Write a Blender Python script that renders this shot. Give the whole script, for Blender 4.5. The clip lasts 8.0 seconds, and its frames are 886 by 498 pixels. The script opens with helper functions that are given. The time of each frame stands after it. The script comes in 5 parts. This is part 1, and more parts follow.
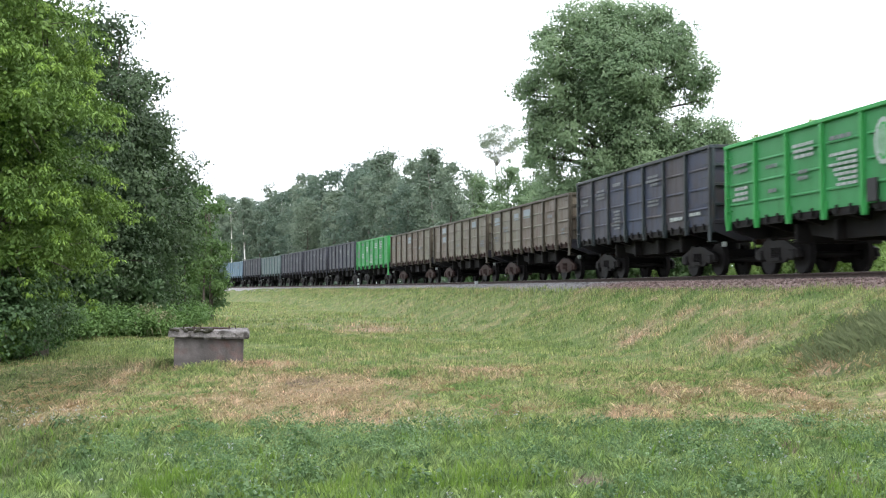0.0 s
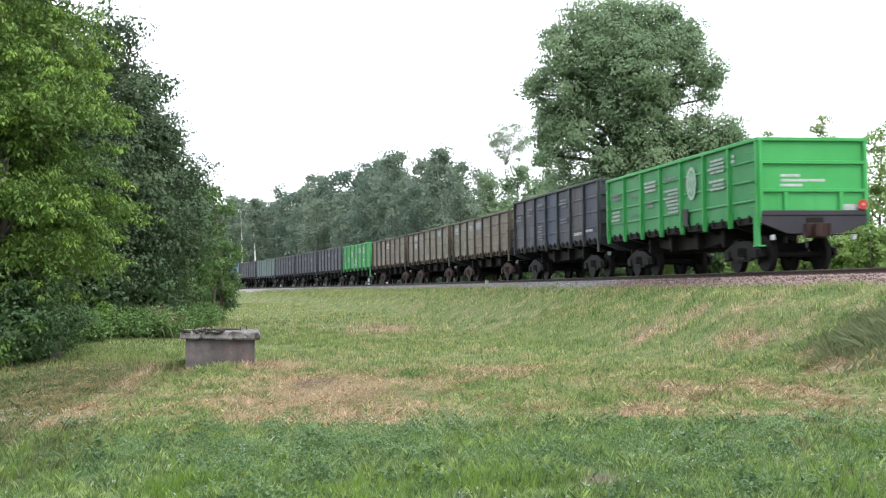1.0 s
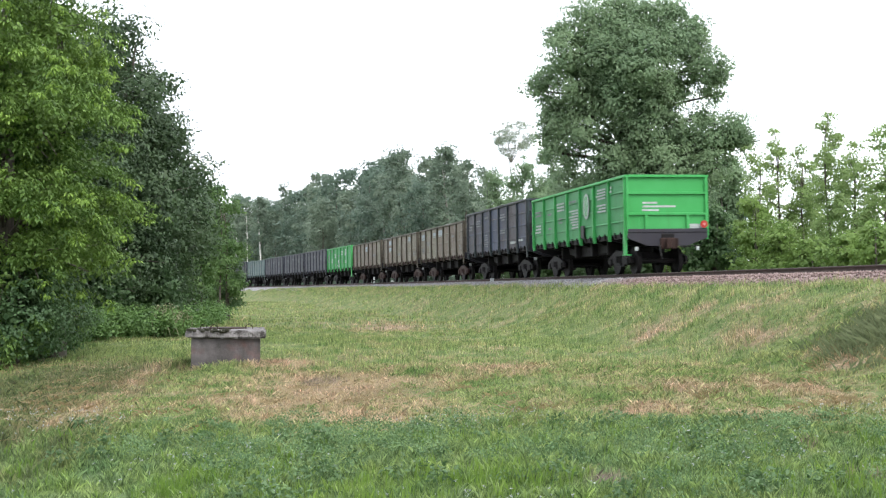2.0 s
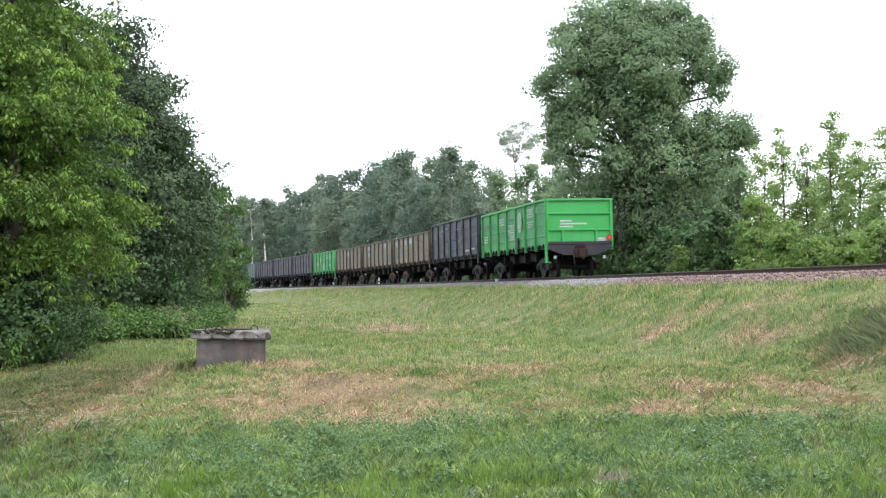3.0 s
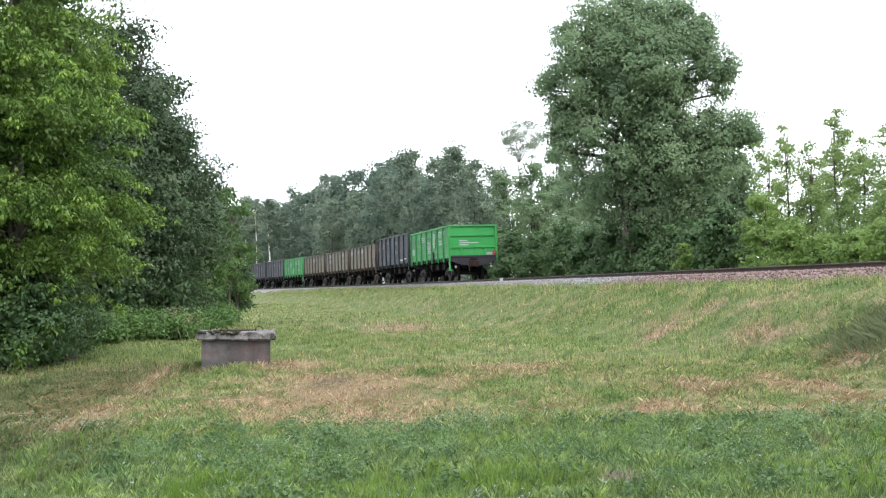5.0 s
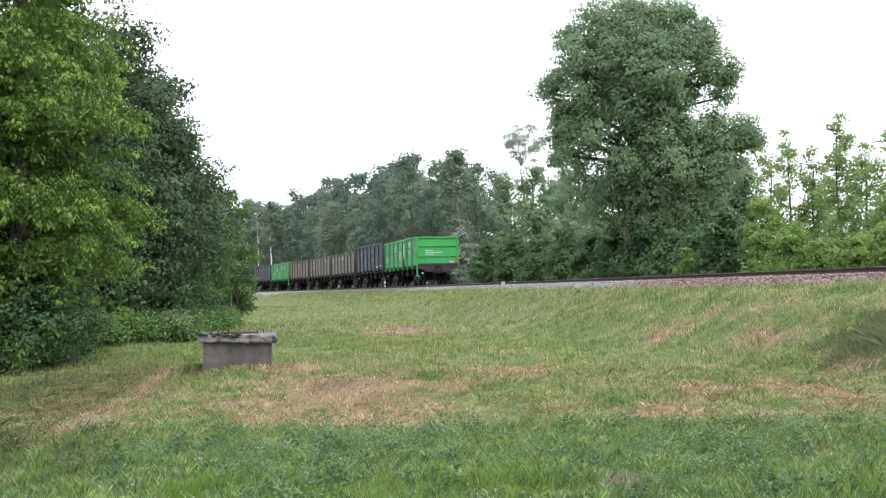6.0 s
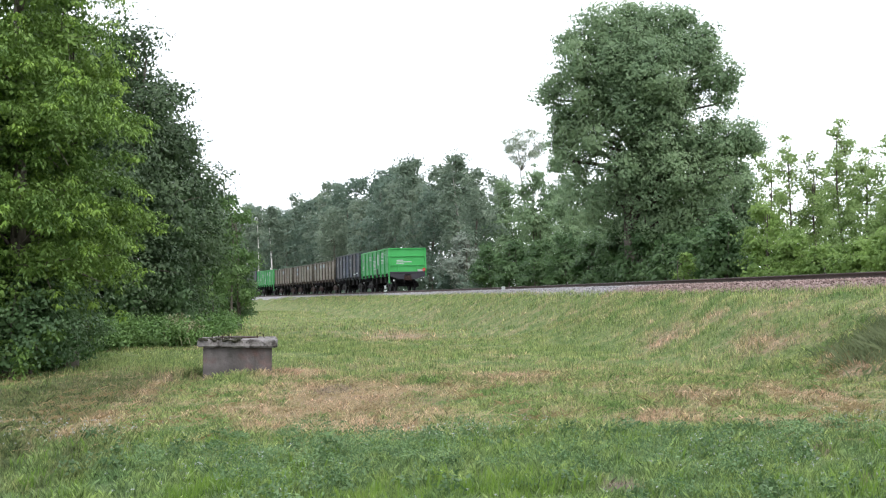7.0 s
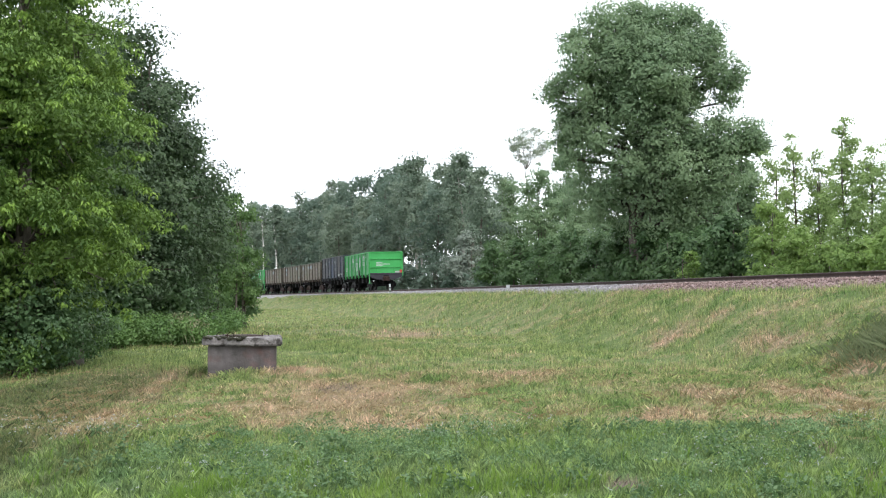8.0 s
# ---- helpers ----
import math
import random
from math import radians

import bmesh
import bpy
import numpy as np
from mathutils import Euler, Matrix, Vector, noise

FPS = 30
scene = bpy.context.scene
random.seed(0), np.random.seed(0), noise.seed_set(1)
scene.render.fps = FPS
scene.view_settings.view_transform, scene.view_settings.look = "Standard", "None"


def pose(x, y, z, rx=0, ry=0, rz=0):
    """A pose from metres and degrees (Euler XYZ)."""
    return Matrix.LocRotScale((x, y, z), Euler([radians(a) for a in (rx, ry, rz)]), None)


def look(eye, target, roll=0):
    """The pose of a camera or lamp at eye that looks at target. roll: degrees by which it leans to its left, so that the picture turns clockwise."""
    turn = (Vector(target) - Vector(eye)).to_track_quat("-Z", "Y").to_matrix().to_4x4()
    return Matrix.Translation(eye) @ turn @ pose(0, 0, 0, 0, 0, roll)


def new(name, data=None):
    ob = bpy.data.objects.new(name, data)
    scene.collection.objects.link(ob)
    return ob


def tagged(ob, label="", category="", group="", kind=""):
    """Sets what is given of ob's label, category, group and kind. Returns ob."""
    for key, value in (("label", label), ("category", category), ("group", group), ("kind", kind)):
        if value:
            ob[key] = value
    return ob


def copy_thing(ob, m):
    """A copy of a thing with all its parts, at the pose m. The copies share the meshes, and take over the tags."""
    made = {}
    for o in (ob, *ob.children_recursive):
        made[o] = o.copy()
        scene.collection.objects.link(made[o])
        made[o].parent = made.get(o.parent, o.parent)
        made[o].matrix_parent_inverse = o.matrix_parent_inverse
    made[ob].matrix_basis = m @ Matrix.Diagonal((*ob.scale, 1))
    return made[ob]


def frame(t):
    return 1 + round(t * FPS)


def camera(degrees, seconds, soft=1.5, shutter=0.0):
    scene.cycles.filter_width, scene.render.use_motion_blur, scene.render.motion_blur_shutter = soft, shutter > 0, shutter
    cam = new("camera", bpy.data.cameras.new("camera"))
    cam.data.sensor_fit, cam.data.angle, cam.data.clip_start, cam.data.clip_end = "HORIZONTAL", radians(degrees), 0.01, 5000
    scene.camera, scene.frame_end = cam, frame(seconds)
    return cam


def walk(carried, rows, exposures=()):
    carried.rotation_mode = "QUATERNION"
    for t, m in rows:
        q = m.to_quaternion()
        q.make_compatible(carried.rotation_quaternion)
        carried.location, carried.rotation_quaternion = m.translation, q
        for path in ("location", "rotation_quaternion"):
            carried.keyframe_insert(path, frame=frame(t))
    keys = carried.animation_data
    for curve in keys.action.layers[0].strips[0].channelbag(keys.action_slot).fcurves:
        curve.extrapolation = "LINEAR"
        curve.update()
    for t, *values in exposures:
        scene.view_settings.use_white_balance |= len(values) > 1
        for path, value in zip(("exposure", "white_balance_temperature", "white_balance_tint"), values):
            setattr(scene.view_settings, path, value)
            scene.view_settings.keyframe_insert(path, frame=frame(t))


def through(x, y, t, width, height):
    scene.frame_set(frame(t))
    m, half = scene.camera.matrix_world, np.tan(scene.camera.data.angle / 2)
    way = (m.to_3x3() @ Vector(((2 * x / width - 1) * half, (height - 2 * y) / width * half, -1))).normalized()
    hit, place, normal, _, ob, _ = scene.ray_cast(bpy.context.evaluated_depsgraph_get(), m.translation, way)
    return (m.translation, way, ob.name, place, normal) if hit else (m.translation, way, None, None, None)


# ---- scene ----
# ---- camera and its way ----
EYE = (0.0, 0.0, 1.5)
cam = camera(40.22, 8.0, soft=1.15, shutter=0.5)


def aim(yaw, pitch, roll):
    """The pose of the hand-held camera, in degrees: to the right of north, upwards, leaning."""
    a, b = radians(yaw), radians(pitch)
    way = Vector((math.sin(a) * math.cos(b), math.cos(a) * math.cos(b), math.sin(b)))
    return look(EYE, Vector(EYE) + way, roll)


AIMS = [
    (0, 1.079, 1.834, -0.306),
    (0.5, 0.861, 1.847, -0.492),
    (1, 0.600, 1.813, -0.763),
    (1.5, 0.448, 1.722, -0.835),
    (3, 0.127, 1.760, -1.105),
    (3.5, 0.000, 1.782, -1.173),
    (4, -0.025, 1.769, -1.253),
    (4.5, -0.046, 1.729, -1.514),
    (6, -0.151, 1.906, -1.207),
    (6.5, -0.167, 2.049, -1.472),
    (7, -0.160, 2.133, -1.161),
    (7.5, -0.230, 2.137, -1.166),
    (8, -0.381, 2.064, -1.131),
]
walk(cam, [(t, aim(y, p, r)) for t, y, p, r in AIMS], exposures=[(0, 0.7), (4.5, 0.68), (6, 0.59), (8, 0.57)])

# ---- world and light: a bright overcast sky ----
world = bpy.data.worlds.new("overcast_sky")
scene.world = world
world.use_nodes = True
wn, wl = world.node_tree.nodes, world.node_tree.links
wn.clear()
SUN_EL, SUN_AZ = 52.0, 150.0  # degrees: height, and clockwise from north
sky = wn.new("ShaderNodeTexSky")
sky.sky_type, sky.sun_disc = "NISHITA", False
sky.sun_elevation, sky.sun_rotation = radians(SUN_EL), radians(SUN_AZ)
sky.air_density, sky.dust_density = 1.0, 4.0
clear = wn.new("ShaderNodeMix")
clear.data_type = "RGBA"
dim = wn.new("ShaderNodeVectorMath")
dim.operation = "SCALE"
dim.inputs["Scale"].default_value = 0.12
cloud = wn.new("ShaderNodeTexNoise")
cloud.inputs["Scale"].default_value, cloud.inputs["Detail"].default_value = 1.6, 5
tone = wn.new("ShaderNodeValToRGB")
tone.color_ramp.elements[0].position, tone.color_ramp.elements[0].color = 0.3, (1.36, 1.43, 1.58, 1)
tone.color_ramp.elements[1].position, tone.color_ramp.elements[1].color = 0.7, (1.6, 1.66, 1.78, 1)
back = wn.new("ShaderNodeBackground")
out = wn.new("ShaderNodeOutputWorld")
clear.inputs["Factor"].default_value = 0.88
wl.new(sky.outputs[0], dim.inputs[0])
wl.new(dim.outputs[0], clear.inputs["A"])
wl.new(cloud.outputs["Fac"], tone.inputs[0])
wl.new(tone.outputs[0], clear.inputs["B"])
wl.new(clear.outputs["Result"], back.inputs[0])
wl.new(back.outputs[0], out.inputs[0])
sun = new("sun", bpy.data.lights.new("sun", "SUN"))
sun.data.energy, sun.data.angle, sun.data.color = 1.5, radians(25), (1.0, 0.96, 0.9)
sun.matrix_world = look((0, 0, 60), Vector((0, 0, 60)) - Vector((
    math.sin(radians(SUN_AZ)) * math.cos(radians(SUN_EL)), math.cos(radians(SUN_AZ)) * math.cos(radians(SUN_EL)), math.sin(radians(SUN_EL)))))


# ---- materials ----
class Nodes:
    """A short hand for node materials."""

    def __init__(self, name):
        self.mat = bpy.data.materials.new(name)
        self.mat.use_nodes = True
        self.n, self.l = self.mat.node_tree.nodes, self.mat.node_tree.links
        self.n.clear()
        self.out = self.n.new("ShaderNodeOutputMaterial")

    def put(self, socket, value):
        if isinstance(value, bpy.types.NodeSocket):
            self.l.new(value, socket)
        elif isinstance(value, tuple) and len(value) == 3 and socket.type == "RGBA":
            socket.default_value = (*value, 1)
        else:
            socket.default_value = value

    def place(self):
        return self.n.new("ShaderNodeTexCoord").outputs["Object"]

    def where(self):
        return self.n.new("ShaderNodeNewGeometry").outputs["Position"]

    def island(self):
        return self.n.new("ShaderNodeNewGeometry").outputs["Random Per Island"]

    def single(self):
        return self.n.new("ShaderNodeObjectInfo").outputs["Random"]

    def stretch(self, vec, x, y, z):
        m = self.n.new("ShaderNodeMapping")
        m.inputs["Scale"].default_value = (x, y, z)
        self.l.new(vec, m.inputs["Vector"])
        return m.outputs[0]

    def noise(self, vec, scale, detail=4, rough=0.55):
        m = self.n.new("ShaderNodeTexNoise")
        self.l.new(vec, m.inputs["Vector"])
        m.inputs["Scale"].default_value, m.inputs["Detail"].default_value, m.inputs["Roughness"].default_value = scale, detail, rough
        return m.outputs["Fac"]

    def ramp(self, fac, lo, hi):
        m = self.n.new("ShaderNodeMapRange")
        self.put(m.inputs["Value"], fac)
        m.inputs["From Min"].default_value, m.inputs["From Max"].default_value = lo, hi
        return m.outputs[0]

    def calc(self, op, a, b=0.0):
        m = self.n.new("ShaderNodeMath")
        m.operation, m.use_clamp = op, False
        self.put(m.inputs[0], a)
        self.put(m.inputs[1], b)
        return m.outputs[0]

    def mix(self, fac, a, b, mode="MIX"):
        m = self.n.new("ShaderNodeMix")
        m.data_type, m.blend_type = "RGBA", mode
        self.put(m.inputs["Factor"], fac)
        self.put(m.inputs["A"], a)
        self.put(m.inputs["B"], b)
        return m.outputs["Result"]

    def surface(self, colour, rough=0.7, metal=0.0, height=None, depth=0.01, spec=0.4):
        p = self.n.new("ShaderNodeBsdfPrincipled")
        self.put(p.inputs["Base Color"], colour)
        self.put(p.inputs["Roughness"], rough)
        self.put(p.inputs["Metallic"], metal)
        p.inputs["Specular IOR Level"].default_value = spec
        if height is not None:
            b = self.n.new("ShaderNodeBump")
            b.inputs["Strength"].default_value, b.inputs["Distance"].default_value = 0.8, depth
            self.put(b.inputs["Height"], height)
            self.l.new(b.outputs[0], p.inputs["Normal"])
        self.l.new(p.outputs[0], self.out.inputs["Surface"])
        return self.mat

    def leafy(self, colour, through=0.35, rough=0.5):
        p = self.n.new("ShaderNodeBsdfPrincipled")
        self.put(p.inputs["Base Color"], colour)
        p.inputs["Roughness"].default_value = rough
        p.inputs["Specular IOR Level"].default_value = 0.3
        t = self.n.new("ShaderNodeBsdfTranslucent")
        self.put(t.inputs["Color"], colour)
        s = self.n.new("ShaderNodeMixShader")
        s.inputs[0].default_value = through
        self.l.new(p.outputs[0], s.inputs[1])
        self.l.new(t.outputs[0], s.inputs[2])
        self.l.new(s.outputs[0], self.out.inputs["Surface"])
        return self.mat


def leaf_material(name, dark, light, through=0.35, patch=0.5):
    k = Nodes(name)
    big = k.ramp(k.noise(k.where(), patch, 4, 0.6), 0.4, 0.6)
    c = k.mix(k.calc("MULTIPLY", k.calc("ADD", k.island(), big), 0.5), dark, light)
    return k.leafy(c, through)


def bark_material(name, dark, light, scale=6.0):
    k = Nodes(name)
    n = k.noise(k.stretch(k.place(), 1, 1, 0.25), scale, 6)
    return k.surface(k.mix(k.ramp(n, 0.35, 0.65), dark, light), 0.9, 0, n, 0.03)


def paint_material(name, colour, worn, rust, amount, gloss=0.25, panels=None):
    """Wagon paint: faded in patches, dusty, with streaks and spots of rust; panels: the tint that single panels lean to."""
    k = Nodes(name)
    o = k.place()
    fade = k.ramp(k.noise(o, 0.9, 4), 0.3, 0.7)
    streak = k.ramp(k.noise(k.stretch(o, 5, 5, 0.5), 1.4, 5, 0.65), 0.62 - amount * 0.22, 0.8 - amount * 0.1)
    spots = k.ramp(k.noise(o, 9, 6, 0.7), 0.66 - amount * 0.15, 0.72 - amount * 0.1)
    c = k.mix(k.calc("MULTIPLY", fade, 0.7), colour, worn)
    if panels:
        blot = k.ramp(k.calc("ADD", k.calc("MULTIPLY", k.single(), 0.55), k.calc("MULTIPLY", k.noise(o, 1.3, 5, 0.7), 0.9)), 0.55, 0.95)
        c = k.mix(k.calc("MULTIPLY", blot, 0.8), c, panels)
    c = k.mix(k.calc("MULTIPLY", streak, min(1, 0.3 + amount)), c, rust)
    c = k.mix(k.calc("MULTIPLY", spots, 0.5 * amount + 0.1), c, (0.05, 0.03, 0.02))
    return k.surface(c, k.calc("ADD", 0.55, k.calc("MULTIPLY", streak, 0.3)), 0, k.noise(o, 14, 4), 0.004, gloss)


# the wagons' green again, darker: shade on the side walls put into the paint
SHADED_GREEN = paint_material("shaded_green_side_paint", (0.027, 0.19, 0.058), (0.05, 0.25, 0.09), (0.06, 0.13, 0.065), 0.35)
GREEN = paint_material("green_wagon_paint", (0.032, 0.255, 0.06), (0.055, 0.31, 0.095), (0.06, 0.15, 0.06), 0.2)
NAVY = paint_material("navy_wagon_paint", (0.015, 0.024, 0.052), (0.032, 0.048, 0.092), (0.055, 0.045, 0.042), 0.5, panels=(0.05, 0.04, 0.038))
NAVY_POST = paint_material("dull_navy_post_paint", (0.022, 0.03, 0.036), (0.035, 0.05, 0.052), (0.06, 0.045, 0.038), 0.6)
BROWN = paint_material("faded_brown_wagon_paint", (0.125, 0.12, 0.085), (0.2, 0.19, 0.15), (0.07, 0.048, 0.036), 0.55, panels=(0.115, 0.082, 0.068))
BROWN_POST = paint_material("dark_brown_post_paint", (0.055, 0.047, 0.035), (0.08, 0.07, 0.053), (0.045, 0.028, 0.022), 0.6)
DARK = paint_material("dark_grey_wagon_paint", (0.032, 0.035, 0.048), (0.058, 0.062, 0.08), (0.055, 0.042, 0.04), 0.45)
BLUE = paint_material("pale_blue_wagon_paint", (0.12, 0.19, 0.26), (0.17, 0.24, 0.3), (0.1, 0.1, 0.1), 0.3)
TEAL = paint_material("grey_green_wagon_paint", (0.09, 0.13, 0.135), (0.12, 0.16, 0.16), (0.08, 0.07, 0.06), 0.4)
UNDER = paint_material("blackish_underframe_paint", (0.0125, 0.012, 0.0125), (0.02, 0.019, 0.019), (0.024, 0.018, 0.015), 0.4, 0.05)
BEAM = paint_material("grey_end_beam_paint", (0.03, 0.029, 0.036), (0.045, 0.045, 0.052), (0.05, 0.032, 0.027), 0.35, 0.12)
RUSTY = paint_material("rusty_cast_steel", (0.03, 0.02, 0.018), (0.05, 0.034, 0.03), (0.06, 0.03, 0.022), 0.5, 0.05)


def plain(name, colour, rough=0.6, metal=0.0, vary=0.25, scale=8.0):
    k = Nodes(name)
    n = k.noise(k.place(), scale, 5)
    dark = tuple(c * (1 - vary) for c in colour)
    return k.surface(k.mix(k.ramp(n, 0.3, 0.7), dark, colour), rough, metal, n, 0.004)


WHITE = plain("white_marking_paint", (0.4, 0.44, 0.43), 0.6, 0, 0.45, 9)
OLDWHITE = plain("worn_white_marking_paint", (0.2, 0.215, 0.225), 0.7, 0, 0.6, 8)
BLACK = plain("black_paint", (0.012, 0.012, 0.013), 0.6)
RED = plain("red_tail_signal", (0.38, 0.022, 0.016), 0.5)
FADED = plain("faded_pale_blue_panel_paint", (0.27, 0.32, 0.35), 0.7, 0, 0.4, 6)
RUST_BROWN = paint_material("rust_brown_bogie_steel", (0.034, 0.024, 0.022), (0.05, 0.034, 0.031), (0.055, 0.028, 0.023), 0.6, 0.04)
STEEL = plain("worn_rail_steel", (0.06, 0.04, 0.033), 0.8, 0.0, 0.4, 5)
SHINE = plain("bright_rail_head", (0.25, 0.235, 0.225), 0.4, 0.9, 0.2, 3)
SLEEPER = plain("weathered_sleeper_concrete", (0.26, 0.24, 0.21), 0.9, 0, 0.4, 7)

k = Nodes("weathered_concrete")
o = k.place()
blot = k.noise(o, 2.2, 6, 0.65)
damp = k.ramp(k.noise(k.stretch(o, 3, 3, 0.6), 1.2, 5), 0.42, 0.66)
pink = k.ramp(k.noise(o, 1.7, 4), 0.56, 0.68)
c = k.mix(k.ramp(blot, 0.3, 0.7), (0.035, 0.031, 0.03), (0.15, 0.136, 0.134))
c = k.mix(k.calc("MULTIPLY", damp, 0.8), c, (0.05, 0.042, 0.04))
c = k.mix(k.calc("MULTIPLY", pink, 0.4), c, (0.15, 0.06, 0.05))
CONCRETE = k.surface(c, 0.92, 0, k.noise(o, 18, 6, 0.7), 0.02)
k = Nodes("mossy_cap_concrete")
o = k.place()
moss = k.ramp(k.noise(o, 3.4, 6, 0.7), 0.5, 0.58)
c = k.mix(k.ramp(k.noise(o, 5, 6, 0.7), 0.3, 0.7), (0.07, 0.063, 0.06), (0.27, 0.255, 0.25))
c = k.mix(k.calc("MULTIPLY", moss, 0.9), c, (0.025, 0.022, 0.018))
CAP = k.surface(c, 0.95, 0, k.noise(o, 16, 6, 0.75), 0.03)


# worn and mown patches of the meadow: place and half-widths across and along, in metres, and strength
DRY = [(-1.46, 17.3, 1.7, 4.6, 1.0), (-3.0, 23.5, 0.8, 2.4, 0.8), (3.39, 16.3, 0.6, 1.2, 0.9), (4.93, 16.1, 0.75, 1.8, 0.8), (2.58, 14.1, 0.7, 1.1, 0.9), (3.6, 13.2, 0.9, 0.9, 0.8),
       (1.08, 20.7, 0.8, 1.8, 0.7), (-1.97, 46.0, 1.6, 6.5, 0.8), (6.44, 28.5, 0.45, 1.2, 0.7), (5.25, 29.0, 0.5, 1.5, 0.6), (6.1, 23.3, 0.5, 1.2, 0.8), (6.3, 19.0, 0.45, 1.1, 0.9)]
LUSH = [(-7.4, 29.0, 2.2, 6.0, 1.7), (0.7, 17.0, 0.75, 2.2, 0.9), (6.0, 21.3, 0.5, 1.1, 0.8), (3.0, 33.0, 2.4, 7.0, 0.5), (-4.2, 34.0, 2.6, 9.0, 0.5)]
EARTH = [(1.26, 8.94, 0.2, 0.3, 0.8), (3.19, 10.59, 0.17, 0.3, 0.8), (3.22, 9.22, 0.2, 0.24, 0.8), (-1.8, 19.1, 0.5, 0.75, 0.7)]


def field_colour(k):
    """Colour of the meadow by place: green, mown straw, brown thatch, the worn path."""
    p = k.stretch(k.where(), 1, 1, 0)
    broad = k.noise(p, 0.5, 5, 0.65)
    fine = k.noise(k.stretch(p, 1, 0.6, 1), 1.6, 5, 0.65)
    tuft = k.noise(p, 7.0, 5, 0.7)
    green = k.mix(k.ramp(fine, 0.36, 0.64), (0.108, 0.19, 0.055), (0.255, 0.305, 0.118))
    straw = k.mix(k.ramp(k.noise(p, 4.0, 4), 0.35, 0.65), (0.25, 0.165, 0.1), (0.5, 0.4, 0.275))
    sep = k.n.new("ShaderNodeSeparateXYZ")
    k.l.new(k.where(), sep.inputs[0])
    x, y, z = sep.outputs

    def patches(rows):
        """Over 0 within the patches, by their strength; their edges are torn by the noise added later."""
        best = None
        for cx, cy, rx, ry, force in rows:
            a = k.calc("DIVIDE", k.calc("SUBTRACT", x, cx), rx)
            b = k.calc("DIVIDE", k.calc("SUBTRACT", y, cy), ry)
            m = k.calc("MULTIPLY", k.calc("SUBTRACT", 1.0, k.calc("SQRT", k.calc("ADD", k.calc("MULTIPLY", a, a), k.calc("MULTIPLY", b, b)))), force)
            best = m if best is None else k.calc("MAXIMUM", best, m)
        return best

    lane = k.calc("ABSOLUTE", k.calc("ADD", k.calc("ADD", x, 2.42), k.calc("MULTIPLY", y, 0.126)))
    lane = k.calc("SUBTRACT", 0.58, k.calc("ADD", k.calc("MULTIPLY", lane, 1.9), k.calc("MULTIPLY", k.ramp(y, 22.0, 30.0), 1.2)))
    m = k.calc("MAXIMUM", k.calc("MAXIMUM", patches(DRY), lane), -0.3)
    near = k.ramp(k.calc("ADD", y, k.calc("MULTIPLY", k.calc("SUBTRACT", k.noise(p, 0.9, 4, 0.6), 0.5), 7.0)), 13.6, 11.0)
    torn = k.calc("ADD", k.calc("MULTIPLY", k.calc("SUBTRACT", broad, 0.5), 2.0), k.calc("MULTIPLY", k.calc("SUBTRACT", fine, 0.5), 2.6))
    torn = k.calc("ADD", torn, k.calc("MULTIPLY", k.calc("SUBTRACT", tuft, 0.5), 3.0))
    dry = k.calc("SUBTRACT", k.calc("ADD", torn, k.calc("MULTIPLY", m, 0.85)), k.calc("MULTIPLY", k.calc("MAXIMUM", patches(LUSH), 0.0), 1.3))
    dry = k.ramp(k.calc("SUBTRACT", dry, k.calc("MULTIPLY", near, 0.55)), -0.22, 0.62)
    c = k.mix(dry, green, straw)
    lush = k.mix(k.ramp(k.noise(p, 2.6, 5, 0.65), 0.4, 0.6), (0.19, 0.285, 0.085), (0.105, 0.185, 0.085))
    c = k.mix(k.calc("MULTIPLY", near, 0.7), c, lush)
    # dark weeds and olive grass about the path; tree shade put into their colour
    dull = k.calc("SUBTRACT", 1.0, k.ramp(lane, 0.1, 0.6))
    dull = k.calc("MULTIPLY", dull, k.ramp(k.calc("ADD", patches([(-6.3, 16.5, 2.4, 9.5, 1.4), (-4.4, 10.8, 1.6, 4.0, 0.9)]), k.calc("MULTIPLY", torn, 0.3)), 0.05, 0.5))
    c = k.mix(k.calc("MULTIPLY", dull, 0.72), c, k.mix(k.ramp(tuft, 0.4, 0.62), (0.036, 0.068, 0.022), (0.115, 0.108, 0.054)))
    # tufts differ in tone
    c = k.mix(1.0, c, k.mix(k.ramp(k.noise(p, 11.0, 3, 0.7), 0.34, 0.66), (0.55, 0.6, 0.6), (1.4, 1.33, 1.35)), "MULTIPLY")
    bare = k.ramp(k.calc("ADD", patches(EARTH), k.calc("MULTIPLY", k.calc("SUBTRACT", tuft, 0.5), 1.4)), 0.1, 0.4)
    return k.mix(bare, c, (0.19, 0.155, 0.125)), fine


k = Nodes("meadow_soil")
c, fine = field_colour(k)
SOIL = k.surface(k.mix(0.45, c, (0.04, 0.033, 0.022)), 0.95, 0, k.noise(k.where(), 9, 5, 0.7), 0.06, 0.1)
k = Nodes("meadow_grass_blades")
c, fine = field_colour(k)
BLADES = k.leafy(k.mix(k.ramp(k.island(), 0.0, 1.0), k.mix(1.0, c, (0.4, 0.45, 0.4), "MULTIPLY"), k.mix(1.0, c, (1.85, 1.7, 1.75), "MULTIPLY")), 0.35)
STRAW = leaf_material("dry_straw", (0.153, 0.107, 0.046), (0.291, 0.230, 0.122), 0.2)
CLOVER = leaf_material("clover_leaves", (0.05, 0.11, 0.042), (0.19, 0.29, 0.125), 0.3, 1.2)
